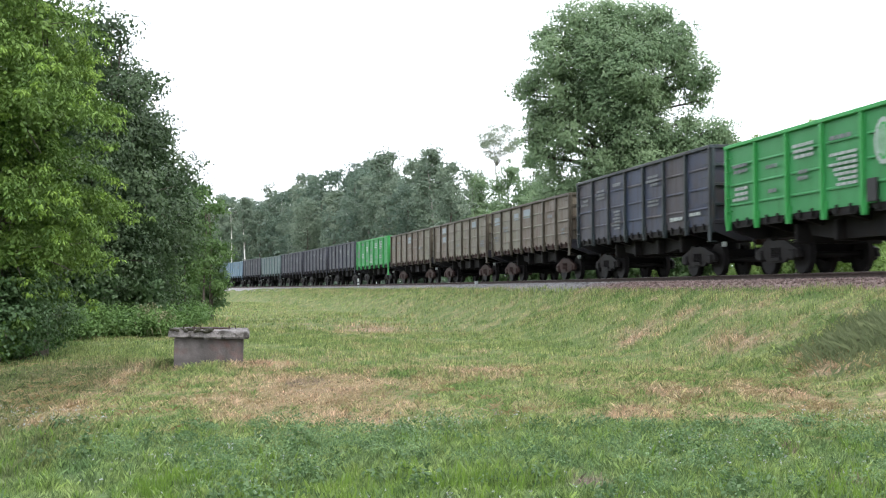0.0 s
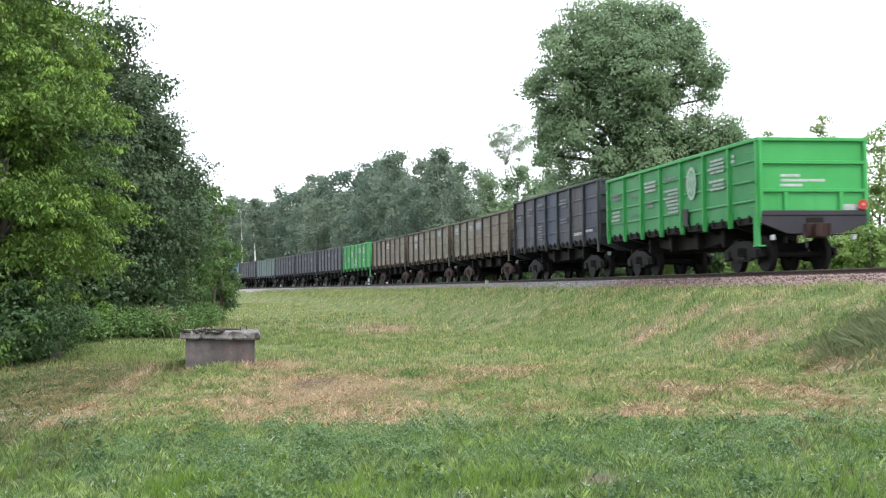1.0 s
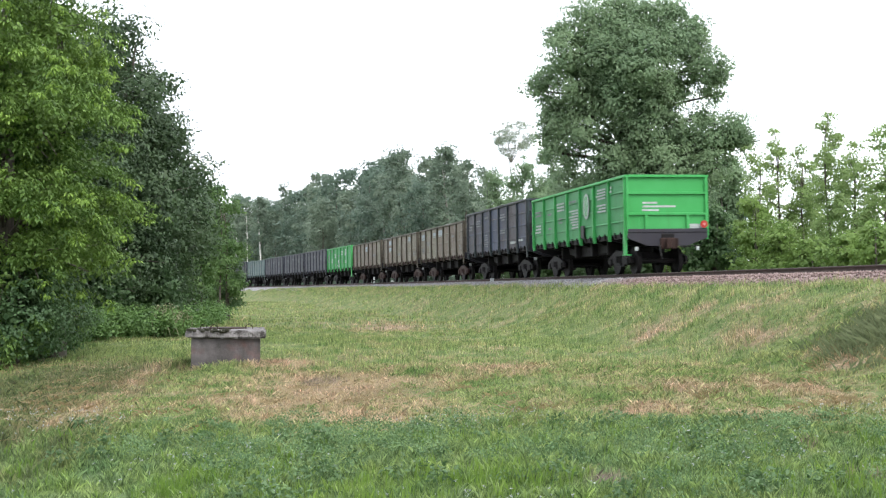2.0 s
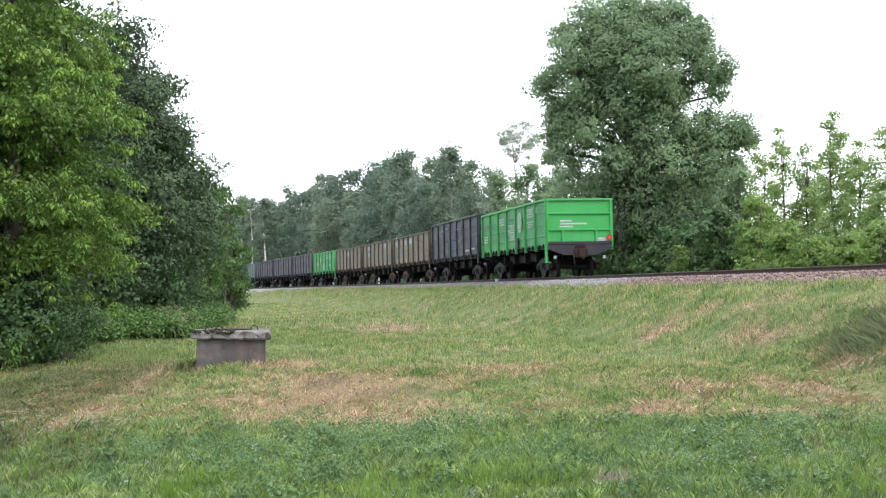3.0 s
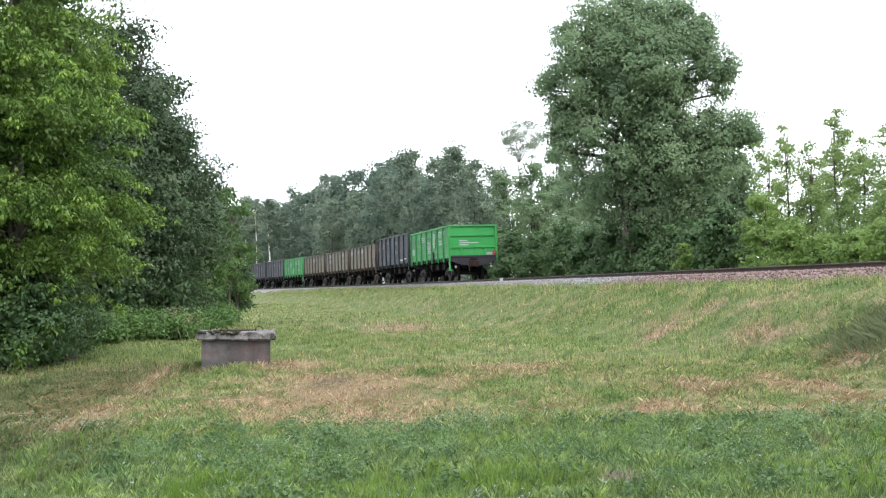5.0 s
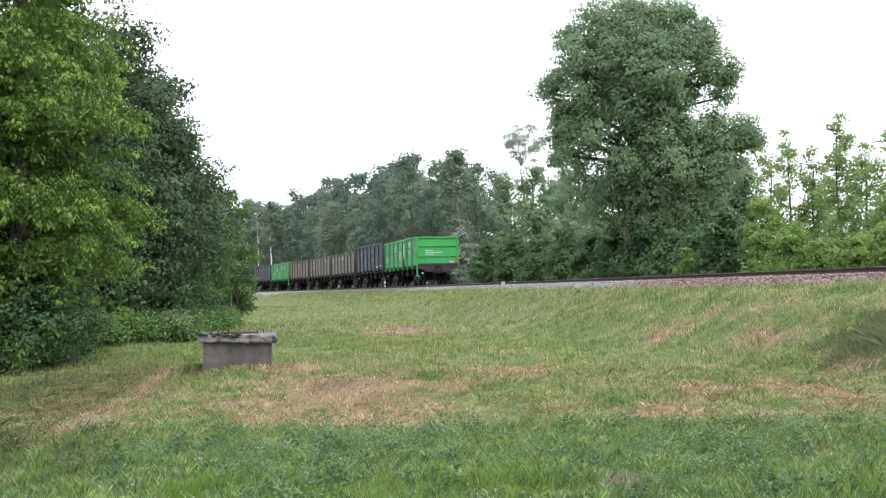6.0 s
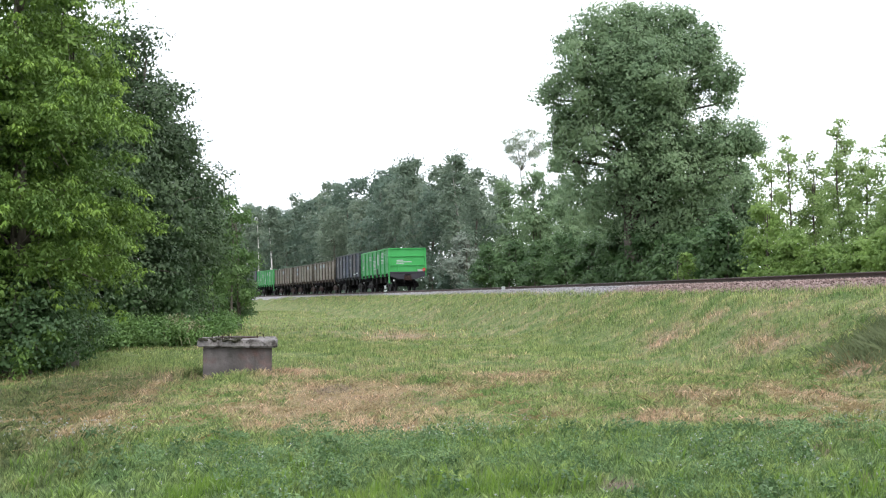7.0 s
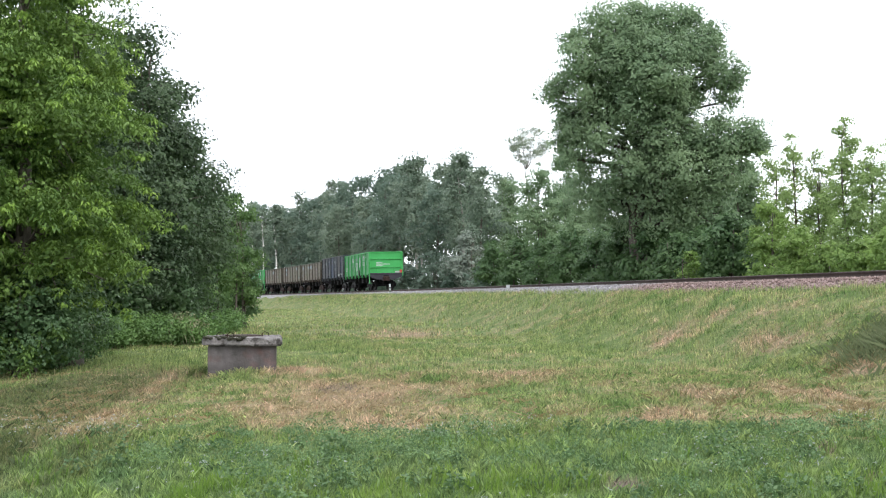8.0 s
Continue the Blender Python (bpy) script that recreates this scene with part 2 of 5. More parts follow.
PLUME = leaf_material("dry_grass_plumes", (0.17, 0.19, 0.1), (0.33, 0.32, 0.2), 0.3, 0.8)
TUSSOCK = leaf_material("coarse_bank_grass", (0.08, 0.11, 0.05), (0.17, 0.2, 0.1), 0.35, 0.8)
HERB = leaf_material("broad_herb_leaves", (0.055, 0.105, 0.04), (0.11, 0.185, 0.075), 0.3, 0.8)
TALL = leaf_material("fresh_grass_blades", (0.093, 0.178, 0.025), (0.196, 0.297, 0.060), 0.4, 0.8)
NETTLE = leaf_material("nettle_leaves", (0.06, 0.13, 0.035), (0.15, 0.25, 0.075), 0.35, 0.6)

k = Nodes("ballast_stone")
sep = k.n.new("ShaderNodeSeparateXYZ")
k.l.new(k.where(), sep.inputs[0])
edge = k.ramp(k.calc("ADD", sep.outputs[1], k.calc("MULTIPLY", k.noise(k.where(), 1.0, 3), 6.0)), 43.0, 47.0)
cell = k.n.new("ShaderNodeTexVoronoi")
k.l.new(k.where(), cell.inputs["Vector"])
cell.inputs["Scale"].default_value = 14
shade = k.calc("ADD", 0.55, k.calc("MULTIPLY", k.island(), 0.9))
fresh = k.mix(k.ramp(k.noise(k.where(), 11, 3), 0.35, 0.65), (0.17, 0.165, 0.17), (0.31, 0.3, 0.31))
old = k.mix(k.ramp(k.noise(k.where(), 9, 3), 0.35, 0.65), (0.13, 0.085, 0.075), (0.27, 0.2, 0.185))
c = k.mix(edge, old, fresh)
BALLAST = k.surface(k.mix(1.0, c, k.mix(k.island(), (0.6, 0.6, 0.6), (1.35, 1.35, 1.35)), "MULTIPLY"), 0.9, 0, cell.outputs["Distance"], 0.05)

BARK = bark_material("grey_brown_bark", (0.05, 0.042, 0.035), (0.14, 0.12, 0.1))
PALEBARK = bark_material("pale_aspen_bark", (0.16, 0.15, 0.13), (0.34, 0.33, 0.3), 3)
k = Nodes("birch_bark")
n = k.noise(k.stretch(k.place(), 0.6, 0.6, 3), 2.5, 5)
BIRCH = k.surface(k.mix(k.ramp(n, 0.56, 0.62), (0.66, 0.65, 0.62), (0.05, 0.045, 0.04)), 0.8)
LEAF_BIG = leaf_material("willow_leaves", (0.14, 0.22, 0.12), (0.25, 0.345, 0.19), 0.48, 0.35)
LEAF_DARK = leaf_material("alder_leaves", (0.036, 0.068, 0.031), (0.088, 0.137, 0.064), 0.35, 0.5)
LEAF_MAPLE = leaf_material("box_elder_leaves", (0.06, 0.12, 0.027), (0.17, 0.27, 0.062), 0.35, 0.6)
# young tip leaves; the highlights on the sprays are put into this brighter colour
LEAF_LIT_SHOOT = leaf_material("young_lit_box_elder_leaves", (0.15, 0.26, 0.045), (0.27, 0.4, 0.085), 0.4, 0.6)
LEAF_BUSH = leaf_material("hazel_leaves", (0.046, 0.096, 0.038), (0.105, 0.175, 0.07), 0.4, 0.6)
LEAF_HEDGE = leaf_material("elder_leaves", (0.065, 0.13, 0.04), (0.145, 0.235, 0.075), 0.4, 0.6)
LEAF_YOUNG = leaf_material("young_locust_leaves", (0.17, 0.26, 0.085), (0.31, 0.42, 0.165), 0.5, 0.5)
LEAF_LIME = leaf_material("light_green_bush_leaves", (0.1, 0.18, 0.045), (0.23, 0.34, 0.095), 0.45, 0.5)
LEAF_SILVER = leaf_material("silver_willow_leaves", (0.15, 0.19, 0.15), (0.27, 0.31, 0.26), 0.25, 0.5)
# the wood's two leaf colours, with pale bluish distance haze mixed in
LEAF_FAR = leaf_material("hazed_woodland_leaves", (0.1, 0.148, 0.105), (0.21, 0.265, 0.19), 0.45, 0.12)
LEAF_FAR_DARK = leaf_material("hazed_dark_woodland_leaves", (0.07, 0.115, 0.085), (0.155, 0.21, 0.155), 0.4, 0.12)
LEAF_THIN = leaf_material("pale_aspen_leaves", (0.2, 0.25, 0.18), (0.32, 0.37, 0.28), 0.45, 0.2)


# ---- mesh helpers ----
class Solid:
    """Collects the faces of one part."""

    def __init__(self):
        self.v, self.f = [], []

    def add(self, verts, faces):
        n = len(self.v)
        self.v += [tuple(p) for p in verts]
        self.f += [tuple(n + i for i in q) for q in faces]
        return self

    def box(self, cx, cy, cz, sx, sy, sz, e=0.0, m=None):
        """A block with its edges taken off by e."""
        hx, hy, hz = sx / 2, sy / 2, sz / 2
        if e <= 0:
            vs = [(x, y, z) for x in (-hx, hx) for y in (-hy, hy) for z in (-hz, hz)]
            fs = [(0, 1, 3, 2), (4, 6, 7, 5), (0, 4, 5, 1), (2, 3, 7, 6), (0, 2, 6, 4), (1, 5, 7, 3)]
        else:
            bm = bmesh.new()
            for x in (-1, 1):
                for y in (-1, 1):
                    for z in (-1, 1):
                        bm.verts.new((x * hx, y * (hy - e), z * (hz - e)))
                        bm.verts.new((x * (hx - e), y * hy, z * (hz - e)))
                        bm.verts.new((x * (hx - e), y * (hy - e), z * hz))
            bmesh.ops.convex_hull(bm, input=bm.verts)
            bm.verts.index_update()
            vs, fs = [v.co.copy() for v in bm.verts], [[v.index for v in f.verts] for f in bm.faces]
            bm.free()
        vs = [Vector(p) for p in vs]
        if m is not None:
            vs = [m @ p for p in vs]
        return self.add([(p[0] + cx, p[1] + cy, p[2] + cz) for p in vs], fs)

    def prism(self, profile, axis, a, b):
        """A closed outline of (u, w) drawn along x, y or z from a to b."""
        n = len(profile)

        def at(u, w, t):
            return {"x": (t, u, w), "y": (u, t, w), "z": (u, w, t)}[axis]
        vs = [at(u, w, a) for u, w in profile] + [at(u, w, b) for u, w in profile]
        fs = [(i, (i + 1) % n, n + (i + 1) % n, n + i) for i in range(n)] + [tuple(range(n))[::-1], tuple(range(n, 2 * n))]
        return self.add(vs, fs)

    def tube(self, points, radii, sides=8, cap=True):
        """A round bar through the points."""
        pts = [Vector(p) for p in points]
        rings = []
        for i, p in enumerate(pts):
            d = (pts[min(i + 1, len(pts) - 1)] - pts[max(i - 1, 0)]).normalized()
            u = d.orthogonal().normalized() if abs(d.z) < 0.9 else Vector((1, 0, 0)).cross(d).normalized()
            w = d.cross(u)
            r = radii[i] if isinstance(radii, (list, tuple)) else radii
            rings.append([p + (u * math.cos(6.28319 * j / sides) + w * math.sin(6.28319 * j / sides)) * r for j in range(sides)])
        vs = [q for r in rings for q in r]
        fs = [(i * sides + j, i * sides + (j + 1) % sides, (i + 1) * sides + (j + 1) % sides, (i + 1) * sides + j)
              for i in range(len(rings) - 1) for j in range(sides)]
        if cap:
            fs += [tuple(range(sides))[::-1], tuple(range(len(vs) - sides, len(vs)))]
        return self.add(vs, fs)

    def mesh(self, name, material, smooth=False):
        me = bpy.data.meshes.new(name)
        me.from_pydata(self.v, [], self.f)
        me.validate()
        me.materials.append(material)
        bm = bmesh.new()
        bm.from_mesh(me)
        bmesh.ops.recalc_face_normals(bm, faces=bm.faces)
        bm.to_mesh(me)
        bm.free()
        if smooth:
            me.polygons.foreach_set("use_smooth", [True] * len(me.polygons))
        return me


def part(name, solid, material, parent, label="", at=None, smooth=False):
    """One mesh object under a thing or a part. solid: a Solid or a mesh that is shared."""
    me = solid.mesh(name, material, smooth) if isinstance(solid, Solid) else solid
    ob = new(name, me)
    ob.parent = parent
    if at is not None:
        ob.matrix_basis = at
    return tagged(ob, label)


def thing(name, label, category, group="", kind="", at=None):
    ob = tagged(new(name), label, category, group, kind)
    if at is not None:
        ob.matrix_basis = at
    return ob


def sheet(name, verts, faces, material):
    """A mesh from arrays: verts (n, 3), faces (m, 3 or 4)."""
    me = bpy.data.meshes.new(name)
    verts, faces = np.ascontiguousarray(verts, dtype=np.float32), np.ascontiguousarray(faces, dtype=np.int32)
    m, w = faces.shape
    me.vertices.add(len(verts))
    me.vertices.foreach_set("co", verts.ravel())
    me.loops.add(m * w)
    me.loops.foreach_set("vertex_index", faces.ravel())
    me.polygons.add(m)
    me.polygons.foreach_set("loop_start", np.arange(m, dtype=np.int32) * w)
    me.update(calc_edges=True)
    me.materials.append(material)
    return me


# ---- the line of the railway ----
RAIL_Z = 1.811
X0, Y0, HEAD, BEND = 10.799, 27.431, 0.15076, 0.001172
S_REAR, SPEED, SLOWING = -7.081, 11.4782, -0.00686  # the last wagon's end along the line
S_TAB = np.arange(-120.0, 620.0, 0.5)
H_TAB = HEAD + BEND * S_TAB
X_TAB = X0 + np.where(S_TAB == 0, 0, (np.cos(H_TAB) - math.cos(HEAD)) / BEND)
Y_TAB = Y0 + (np.sin(H_TAB) - math.sin(HEAD)) / BEND


def on_track(s, off=0.0, z=0.0):
    """A point s metres along the line, off metres to its right, z over the rail heads."""
    h = HEAD + BEND * s
    x = X0 + (math.cos(h) - math.cos(HEAD)) / BEND
    y = Y0 + (math.sin(h) - math.sin(HEAD)) / BEND
    return Vector((x + math.cos(h) * off, y + math.sin(h) * off, RAIL_Z + z))


def beside(x, y):
    """Metres along the line and to its right, for arrays of places."""
    x, y = np.asarray(x, float), np.asarray(y, float)
    # the line is an arc of a circle about (cx, cy)
    cx, cy = X0 - math.cos(HEAD) / BEND, Y0 - math.sin(HEAD) / BEND
    off = np.hypot(x - cx, y - cy) - 1 / BEND
    s = (np.arctan2(y - cy, x - cx) - HEAD) / BEND
    return s, off


def smooth(a, b, x):
    t = np.clip((x - a) / (b - a), 0, 1)
    return t * t * (3 - 2 * t)


def height(x, y):
    """The lie of the land."""
    x, y = np.asarray(x, float), np.asarray(y, float)
    s, off = beside(x, y)
    bank = 1.42 * smooth(-6.8, -2.6, off) * (1 - smooth(3.0, 8.0, off))
    rough = 0.03 * np.sin(x * 0.9 + 1.3 * np.sin(y * 0.31)) + 0.03 * np.sin(y * 0.7 + x * 0.37) + 0.015 * np.sin(x * 2.3 + y * 1.9)
    swell = 0.12 * np.sin(x * 0.13 + 0.4) * np.sin(y * 0.09 + 1.0)
    hollow = 0.13 * np.exp(-((x + 4.75) / 0.5) ** 2 - ((y - 22.2) / 0.7) ** 2)
    rise = 0.07 * np.exp(-((x + 3.5) / 0.55) ** 2 - ((y - 22.0) / 0.5) ** 2)
    return bank - hollow + rise + (rough + swell * smooth(10, 30, y)) * (1 - smooth(-4.5, -2.6, off) * 0.85)


def ground_z(x, y):
    return float(height(x, y))


# ---- the ground ----
def build_ground():
    radii = np.concatenate([[0.0], 1.5 * 1.018 ** np.arange(0, 330), [700, 1000, 1500, 2200, 3200, 4500]])
    angles = np.radians(np.concatenate([np.arange(-34, 34, 0.6), np.arange(34, 326, 4.0)]))
    r, a = np.meshgrid(radii, angles, indexing="ij")
    x, y = r * np.sin(a), r * np.cos(a)
    z = height(x, y)
    z = np.where(r > 520, 0, z)
    n, m = len(radii), len(angles)
    i, j = np.meshgrid(np.arange(n - 1), np.arange(m), indexing="ij")
    k2 = (j + 1) % m
    faces = np.stack([i * m + j, (i + 1) * m + j, (i + 1) * m + k2, i * m + k2], -1).reshape(-1, 4)
    me = sheet("ground", np.stack([x, y, z], -1).reshape(-1, 3), faces, SOIL)
    me.polygons.foreach_set("use_smooth", [True] * len(me.polygons))
    tagged(new("ground", me), "uneven mown meadow with dry patches", "ground", kind="structure")


build_ground()


# ---- the railway ----
def sweep(name, profile, s0, s1, step, material, closed=True):
    """An outline of (right, up over the rail heads) drawn along the line."""
    ss = np.arange(s0, s1 + 0.01, step)
    vs = [on_track(s, u, w) for s in ss for u, w in profile]
    n = len(profile)
    q = n if closed else n - 1
    fs = [(i * n + j, i * n + (j + 1) % n, (i + 1) * n + (j + 1) % n, (i + 1) * n + j) for i in range(len(ss) - 1) for j in range(q)]
    return sheet(name, np.array([tuple(v) for v in vs]), np.array(fs), material)


def build_railway():
    bed = new("ballast_bed", sweep("ballast_bed", [(-3.3, -0.62), (-2.75, -0.40), (-2.0, -0.2), (-0.9, -0.17), (0.9, -0.17), (2.0, -0.2), (2.75, -0.4), (3.3, -0.62)],
                                   -60, 380, 2.0, BALLAST, False))
    tagged(bed, "crushed stone ballast bed, grey and rusty pink", "ballast", kind="structure")
    line = thing("railway_track", "single railway track on ballast with rusty rails", "track", kind="structure")
    rail = [(-0.066, -0.18), (-0.066, -0.165), (-0.012, -0.145), (-0.01, -0.045), (-0.036, -0.035), (-0.036, -0.004), (-0.03, 0.0),
            (0.03, 0.0), (0.036, -0.004), (0.036, -0.035), (0.01, -0.045), (0.012, -0.145), (0.066, -0.165), (0.066, -0.18)]
    for side in (-0.797, 0.797):
        bar = new("rail", sweep("rail", [(side + u, w) for u, w in rail], -60, 380, 2.0, STEEL))
        bar.parent = line
        tagged(bar, "rusty steel rail")
        top = new("rail_head", sweep("rail_head", [(side - 0.028, 0.001), (side - 0.026, 0.004), (side + 0.026, 0.004), (side + 0.028, 0.001)], -60, 380, 2.0, SHINE))
        top.parent = bar
        tagged(top, "polished running surface")
    sleeper = Solid()
    sleeper.box(0, 0, -0.26, 0.27, 2.7, 0.18, 0.02)
    for y in (-0.797, 0.797):
        sleeper.box(0, y, -0.165, 0.3, 0.36, 0.03)
        for u in (-0.12, 0.12):
            sleeper.box(0.0, y + u, -0.14, 0.1, 0.05, 0.04)
    me = sleeper.mesh("sleeper", SLEEPER)
    for i in range(290):
        s = -14 + i * 0.545
        p = on_track(s)
        ob = new("sleeper", me)
        ob.parent = line
        ob.matrix_basis = pose(*p, 0, 0, math.degrees(HEAD + BEND * s) + 90)
    # loose stones of the bed
    rng = np.random.default_rng(5)
    n = 16000
    s = np.concatenate([rng.uniform(-8, 48, 12000), rng.uniform(48, 110, n - 12000)])
    off = -rng.uniform(0.95, 3.1, n)
    h = HEAD + BEND * s
    x = X0 + (np.cos(h) - math.cos(HEAD)) / BEND + np.cos(h) * off
    y = Y0 + (np.sin(h) - math.sin(HEAD)) / BEND + np.sin(h) * off
    z = RAIL_Z + np.interp(off, [-3.3, -2.75, -2.0, -0.9], [-0.62, -0.40, -0.2, -0.17])
    octa = np.array([(1, 0, 0), (0, 1, 0), (-1, 0, 0), (0, -1, 0), (0, 0, 1), (0, 0, -1)], float)
    tri = np.array([(0, 1, 4), (1, 2, 4), (2, 3, 4), (3, 0, 4), (1, 0, 5), (2, 1, 5), (3, 2, 5), (0, 3, 5)])
    v = octa[None] * rng.uniform(0.018, 0.05, (n, 1, 1)) * rng.uniform(0.6, 1.3, (n, 6, 1)) + rng.normal(0, 0.008, (n, 6, 3))
    v += np.stack([x, y, z + 0.01], -1)[:, None]
    f = (tri[None] + (np.arange(n) * 6)[:, None, None]).reshape(-1, 3)
    tagged(new("ballast_stones", sheet("ballast_stones", v.reshape(-1, 3), f, BALLAST)), "loose crushed stones on the track bed", "stones", kind="stuff")


build_railway()


# ---- the goods wagons ----
LENGTH = 13.92   # over couplers
BODY = 12.95
HALF = BODY / 2
WIDE = 1.50      # to the wall sheet
POSTS = [-HALF + 0.12 + i * (BODY - 0.24) / 7 for i in range(8)]
FLOOR = 1.46


def gondola(name, label, paint, top, marks, end_ribs=2, trim=None, cast=None, step=0.5, sides=None):
    """An open-topped goods wagon: x forward, z up from the rail heads."""
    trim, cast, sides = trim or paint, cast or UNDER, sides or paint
    w = thing(name, label, "freight wagon", "wagons of the goods train")
    # floor and frame
    s = Solid().box(0, 0, FLOOR - 0.03, BODY - 0.1, 2 * WIDE - 0.06, 0.06, 0.01)
    part("floor", s, UNDER, w)
    part("centre_sill", Solid().box(0, 0, 1.2, BODY + 0.1, 0.5, 0.42, 0.03), UNDER, w)
    for x in (-4.32, -2.2, 0, 2.2, 4.32):
        beam = Solid().prism([(-1.45, 1.42), (1.45, 1.42), (1.45, 1.28), (0.4, 1.0), (-0.4, 1.0), (-1.45, 1.28)], "x", x - 0.12, x + 0.12)
        part("cross_beam", beam, UNDER, w)
    gear = Solid()
    gear.tube([(1.2, -0.75, 0.92), (2.1, -0.75, 0.92)], 0.2, 12)
    gear.tube([(-1.9, 0.7, 0.95), (-1.1, 0.7, 0.95)], 0.17, 12)
    gear.tube([(-3.2, -0.55, 0.82), (3.2, -0.55, 0.82)], 0.03, 6)
    gear.tube([(-6.3, 0.45, 1.0), (6.3, 0.45, 1.0)], 0.025, 6)
    gear.box(0.3, -0.7, 0.9, 0.5, 0.3, 0.35, 0.03)
    part("brake_gear", gear, UNDER, w)
    for y in (-0.85, 0.85):
        part("hatch_shaft", Solid().prism([(-3.0, 1.36), (3.0, 1.36), (2.7, 0.92), (1.3, 0.78), (-1.3, 0.78), (-2.7, 0.92)], "y", y - 0.06, y + 0.06), UNDER, w)
    for x in (-3.1, -1.1, 1.1, 3.1):
        part("rigging_beam", Solid().box(x, 0, 0.98, 0.16, 2.3, 0.5, 0.03), UNDER, w)
    # sides
    for side in (-1, 1):
        for i in range(7):
            a, b = POSTS[i], POSTS[i + 1]
            prof = [(0.0, FLOOR - 0.02)]
            prof += [(0.0, top - 0.06), (-0.05, top - 0.06), (-0.05, FLOOR - 0.02)]
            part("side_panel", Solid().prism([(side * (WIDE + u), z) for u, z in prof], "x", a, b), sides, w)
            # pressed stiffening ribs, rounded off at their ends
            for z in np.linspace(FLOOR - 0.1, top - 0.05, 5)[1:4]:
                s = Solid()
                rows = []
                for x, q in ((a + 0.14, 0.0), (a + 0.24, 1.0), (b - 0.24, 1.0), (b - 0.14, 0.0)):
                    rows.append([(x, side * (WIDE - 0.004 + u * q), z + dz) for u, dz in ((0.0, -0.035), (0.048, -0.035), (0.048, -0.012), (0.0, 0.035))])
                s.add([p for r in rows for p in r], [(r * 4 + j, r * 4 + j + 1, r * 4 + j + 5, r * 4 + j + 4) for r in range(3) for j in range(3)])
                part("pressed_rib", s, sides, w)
        for i, x in enumerate(POSTS):
            foot = 1.2
            p = [(side * (WIDE + 0.002), top - 0.05), (side * (WIDE + 0.085), top - 0.09), (side * (WIDE + 0.095), foot + 0.3),
                 (side * (WIDE + 0.06), foot), (side * (WIDE - 0.05), foot)]
            s = Solid().prism(p, "x", x - 0.055, x + 0.055)
            s.prism([(x - 0.17, FLOOR + 0.16), (x + 0.17, FLOOR + 0.16), (x + 0.1, foot + 0.02), (x - 0.1, foot + 0.02)], "y", side * (WIDE - 0.02), side * (WIDE + 0.04))
            part("side_post", s, trim, w)
        for i in range(7):
            a, b = POSTS[i], POSTS[i + 1]
            m = (a + b) / 2
            s = Solid().prism([(a + 0.2, FLOOR), (b - 0.2, FLOOR), (b - 0.42, FLOOR - 0.2), (a + 0.42, FLOOR - 0.2)], "y", side * (WIDE - 0.06), side * (WIDE - 0.02))
            for u in (-0.32, 0.32):
                s.box(m + u, side * (WIDE + 0.0), FLOOR - 0.06, 0.1, 0.08, 0.2, 0.01)
            part("hatch_latch", s, cast, w)
        part("top_rail", Solid().box(0, side * (WIDE + 0.02), top - 0.05, BODY, 0.14, 0.1, 0.015), trim, w)
        # ladder rungs and corner step
        for x in (-HALF + 0.35, HALF - 0.35):
            for z in np.arange(FLOOR + 0.25, top - 0.1, 0.36):
                s = Solid().tube([(x - 0.16, side * (WIDE + 0.03), z), (x - 0.16, side * (WIDE + 0.1), z), (x + 0.16, side * (WIDE + 0.1), z), (x + 0.16, side * (WIDE + 0.03), z)], 0.012, 5)
                part("ladder_rung", s, trim, w)
    # ends
    for end in (-1, 1):
        prof = [(0.0, FLOOR - 0.02), (0.0, top - 0.05), (-0.06, top - 0.05), (-0.06, FLOOR - 0.02)]
        part("end_panel", Solid().prism([(end * (HALF - 0.07 + u), z) for u, z in [(p[0], p[1]) for p in prof]], "y", -WIDE, WIDE), paint, w)
        part("end_top_rail", Solid().box(end * (HALF - 0.04), 0, top - 0.05, 0.12, 2 * WIDE - 0.1, 0.1, 0.015), trim, w)
        hs = [0.68, 0.32] if end_ribs == 2 else [0.75, 0.5, 0.25]
        for q in hs:
            z = FLOOR + (top - FLOOR) * q
            p = [(end * (HALF - 0.07), z + 0.05), (end * (HALF + 0.01), z + 0.035), (end * (HALF + 0.01), z - 0.035), (end * (HALF - 0.07), z - 0.05)]
            part("end_rib", Solid().prism(p, "y", -WIDE + 0.02, WIDE - 0.02), trim, w)
        zt = FLOOR + (top - FLOOR) * hs[-1]
        for y in (-0.78, 0.78):
            part("end_post", Solid().box(end * (HALF - 0.03), y, (FLOOR + zt) / 2, 0.09, 0.12, zt - FLOOR - 0.08, 0.012), trim, w)
        for y in (-WIDE + 0.02, WIDE - 0.02):
            part("corner_post", Solid().box(end * (HALF - 0.05), y, (FLOOR + top) / 2 - 0.05, 0.13, 0.1, top - FLOOR, 0.015), trim, w)
            if y * end < 0:
                part("corner_step", Solid().box(end * (HALF - 0.28), y * 1.01, 1.45 - step / 2, 0.34 * step / 0.8, 0.05, step, 0.012).box(end * (HALF - 0.28), y * 0.97, 1.47 - step, 0.36 * step / 0.8, 0.2, 0.04, 0.006), trim, w)
        p = [(-1.5, FLOOR + 0.0), (1.5, FLOOR + 0.0), (1.5, FLOOR - 0.2), (0.75, 0.98), (-0.75, 0.98), (-1.5, FLOOR - 0.2)]
        part("end_beam", Solid().prism(p, "x", end * (HALF - 0.1), end * (HALF + 0.02)), BEAM, w, "dark grey end beam")
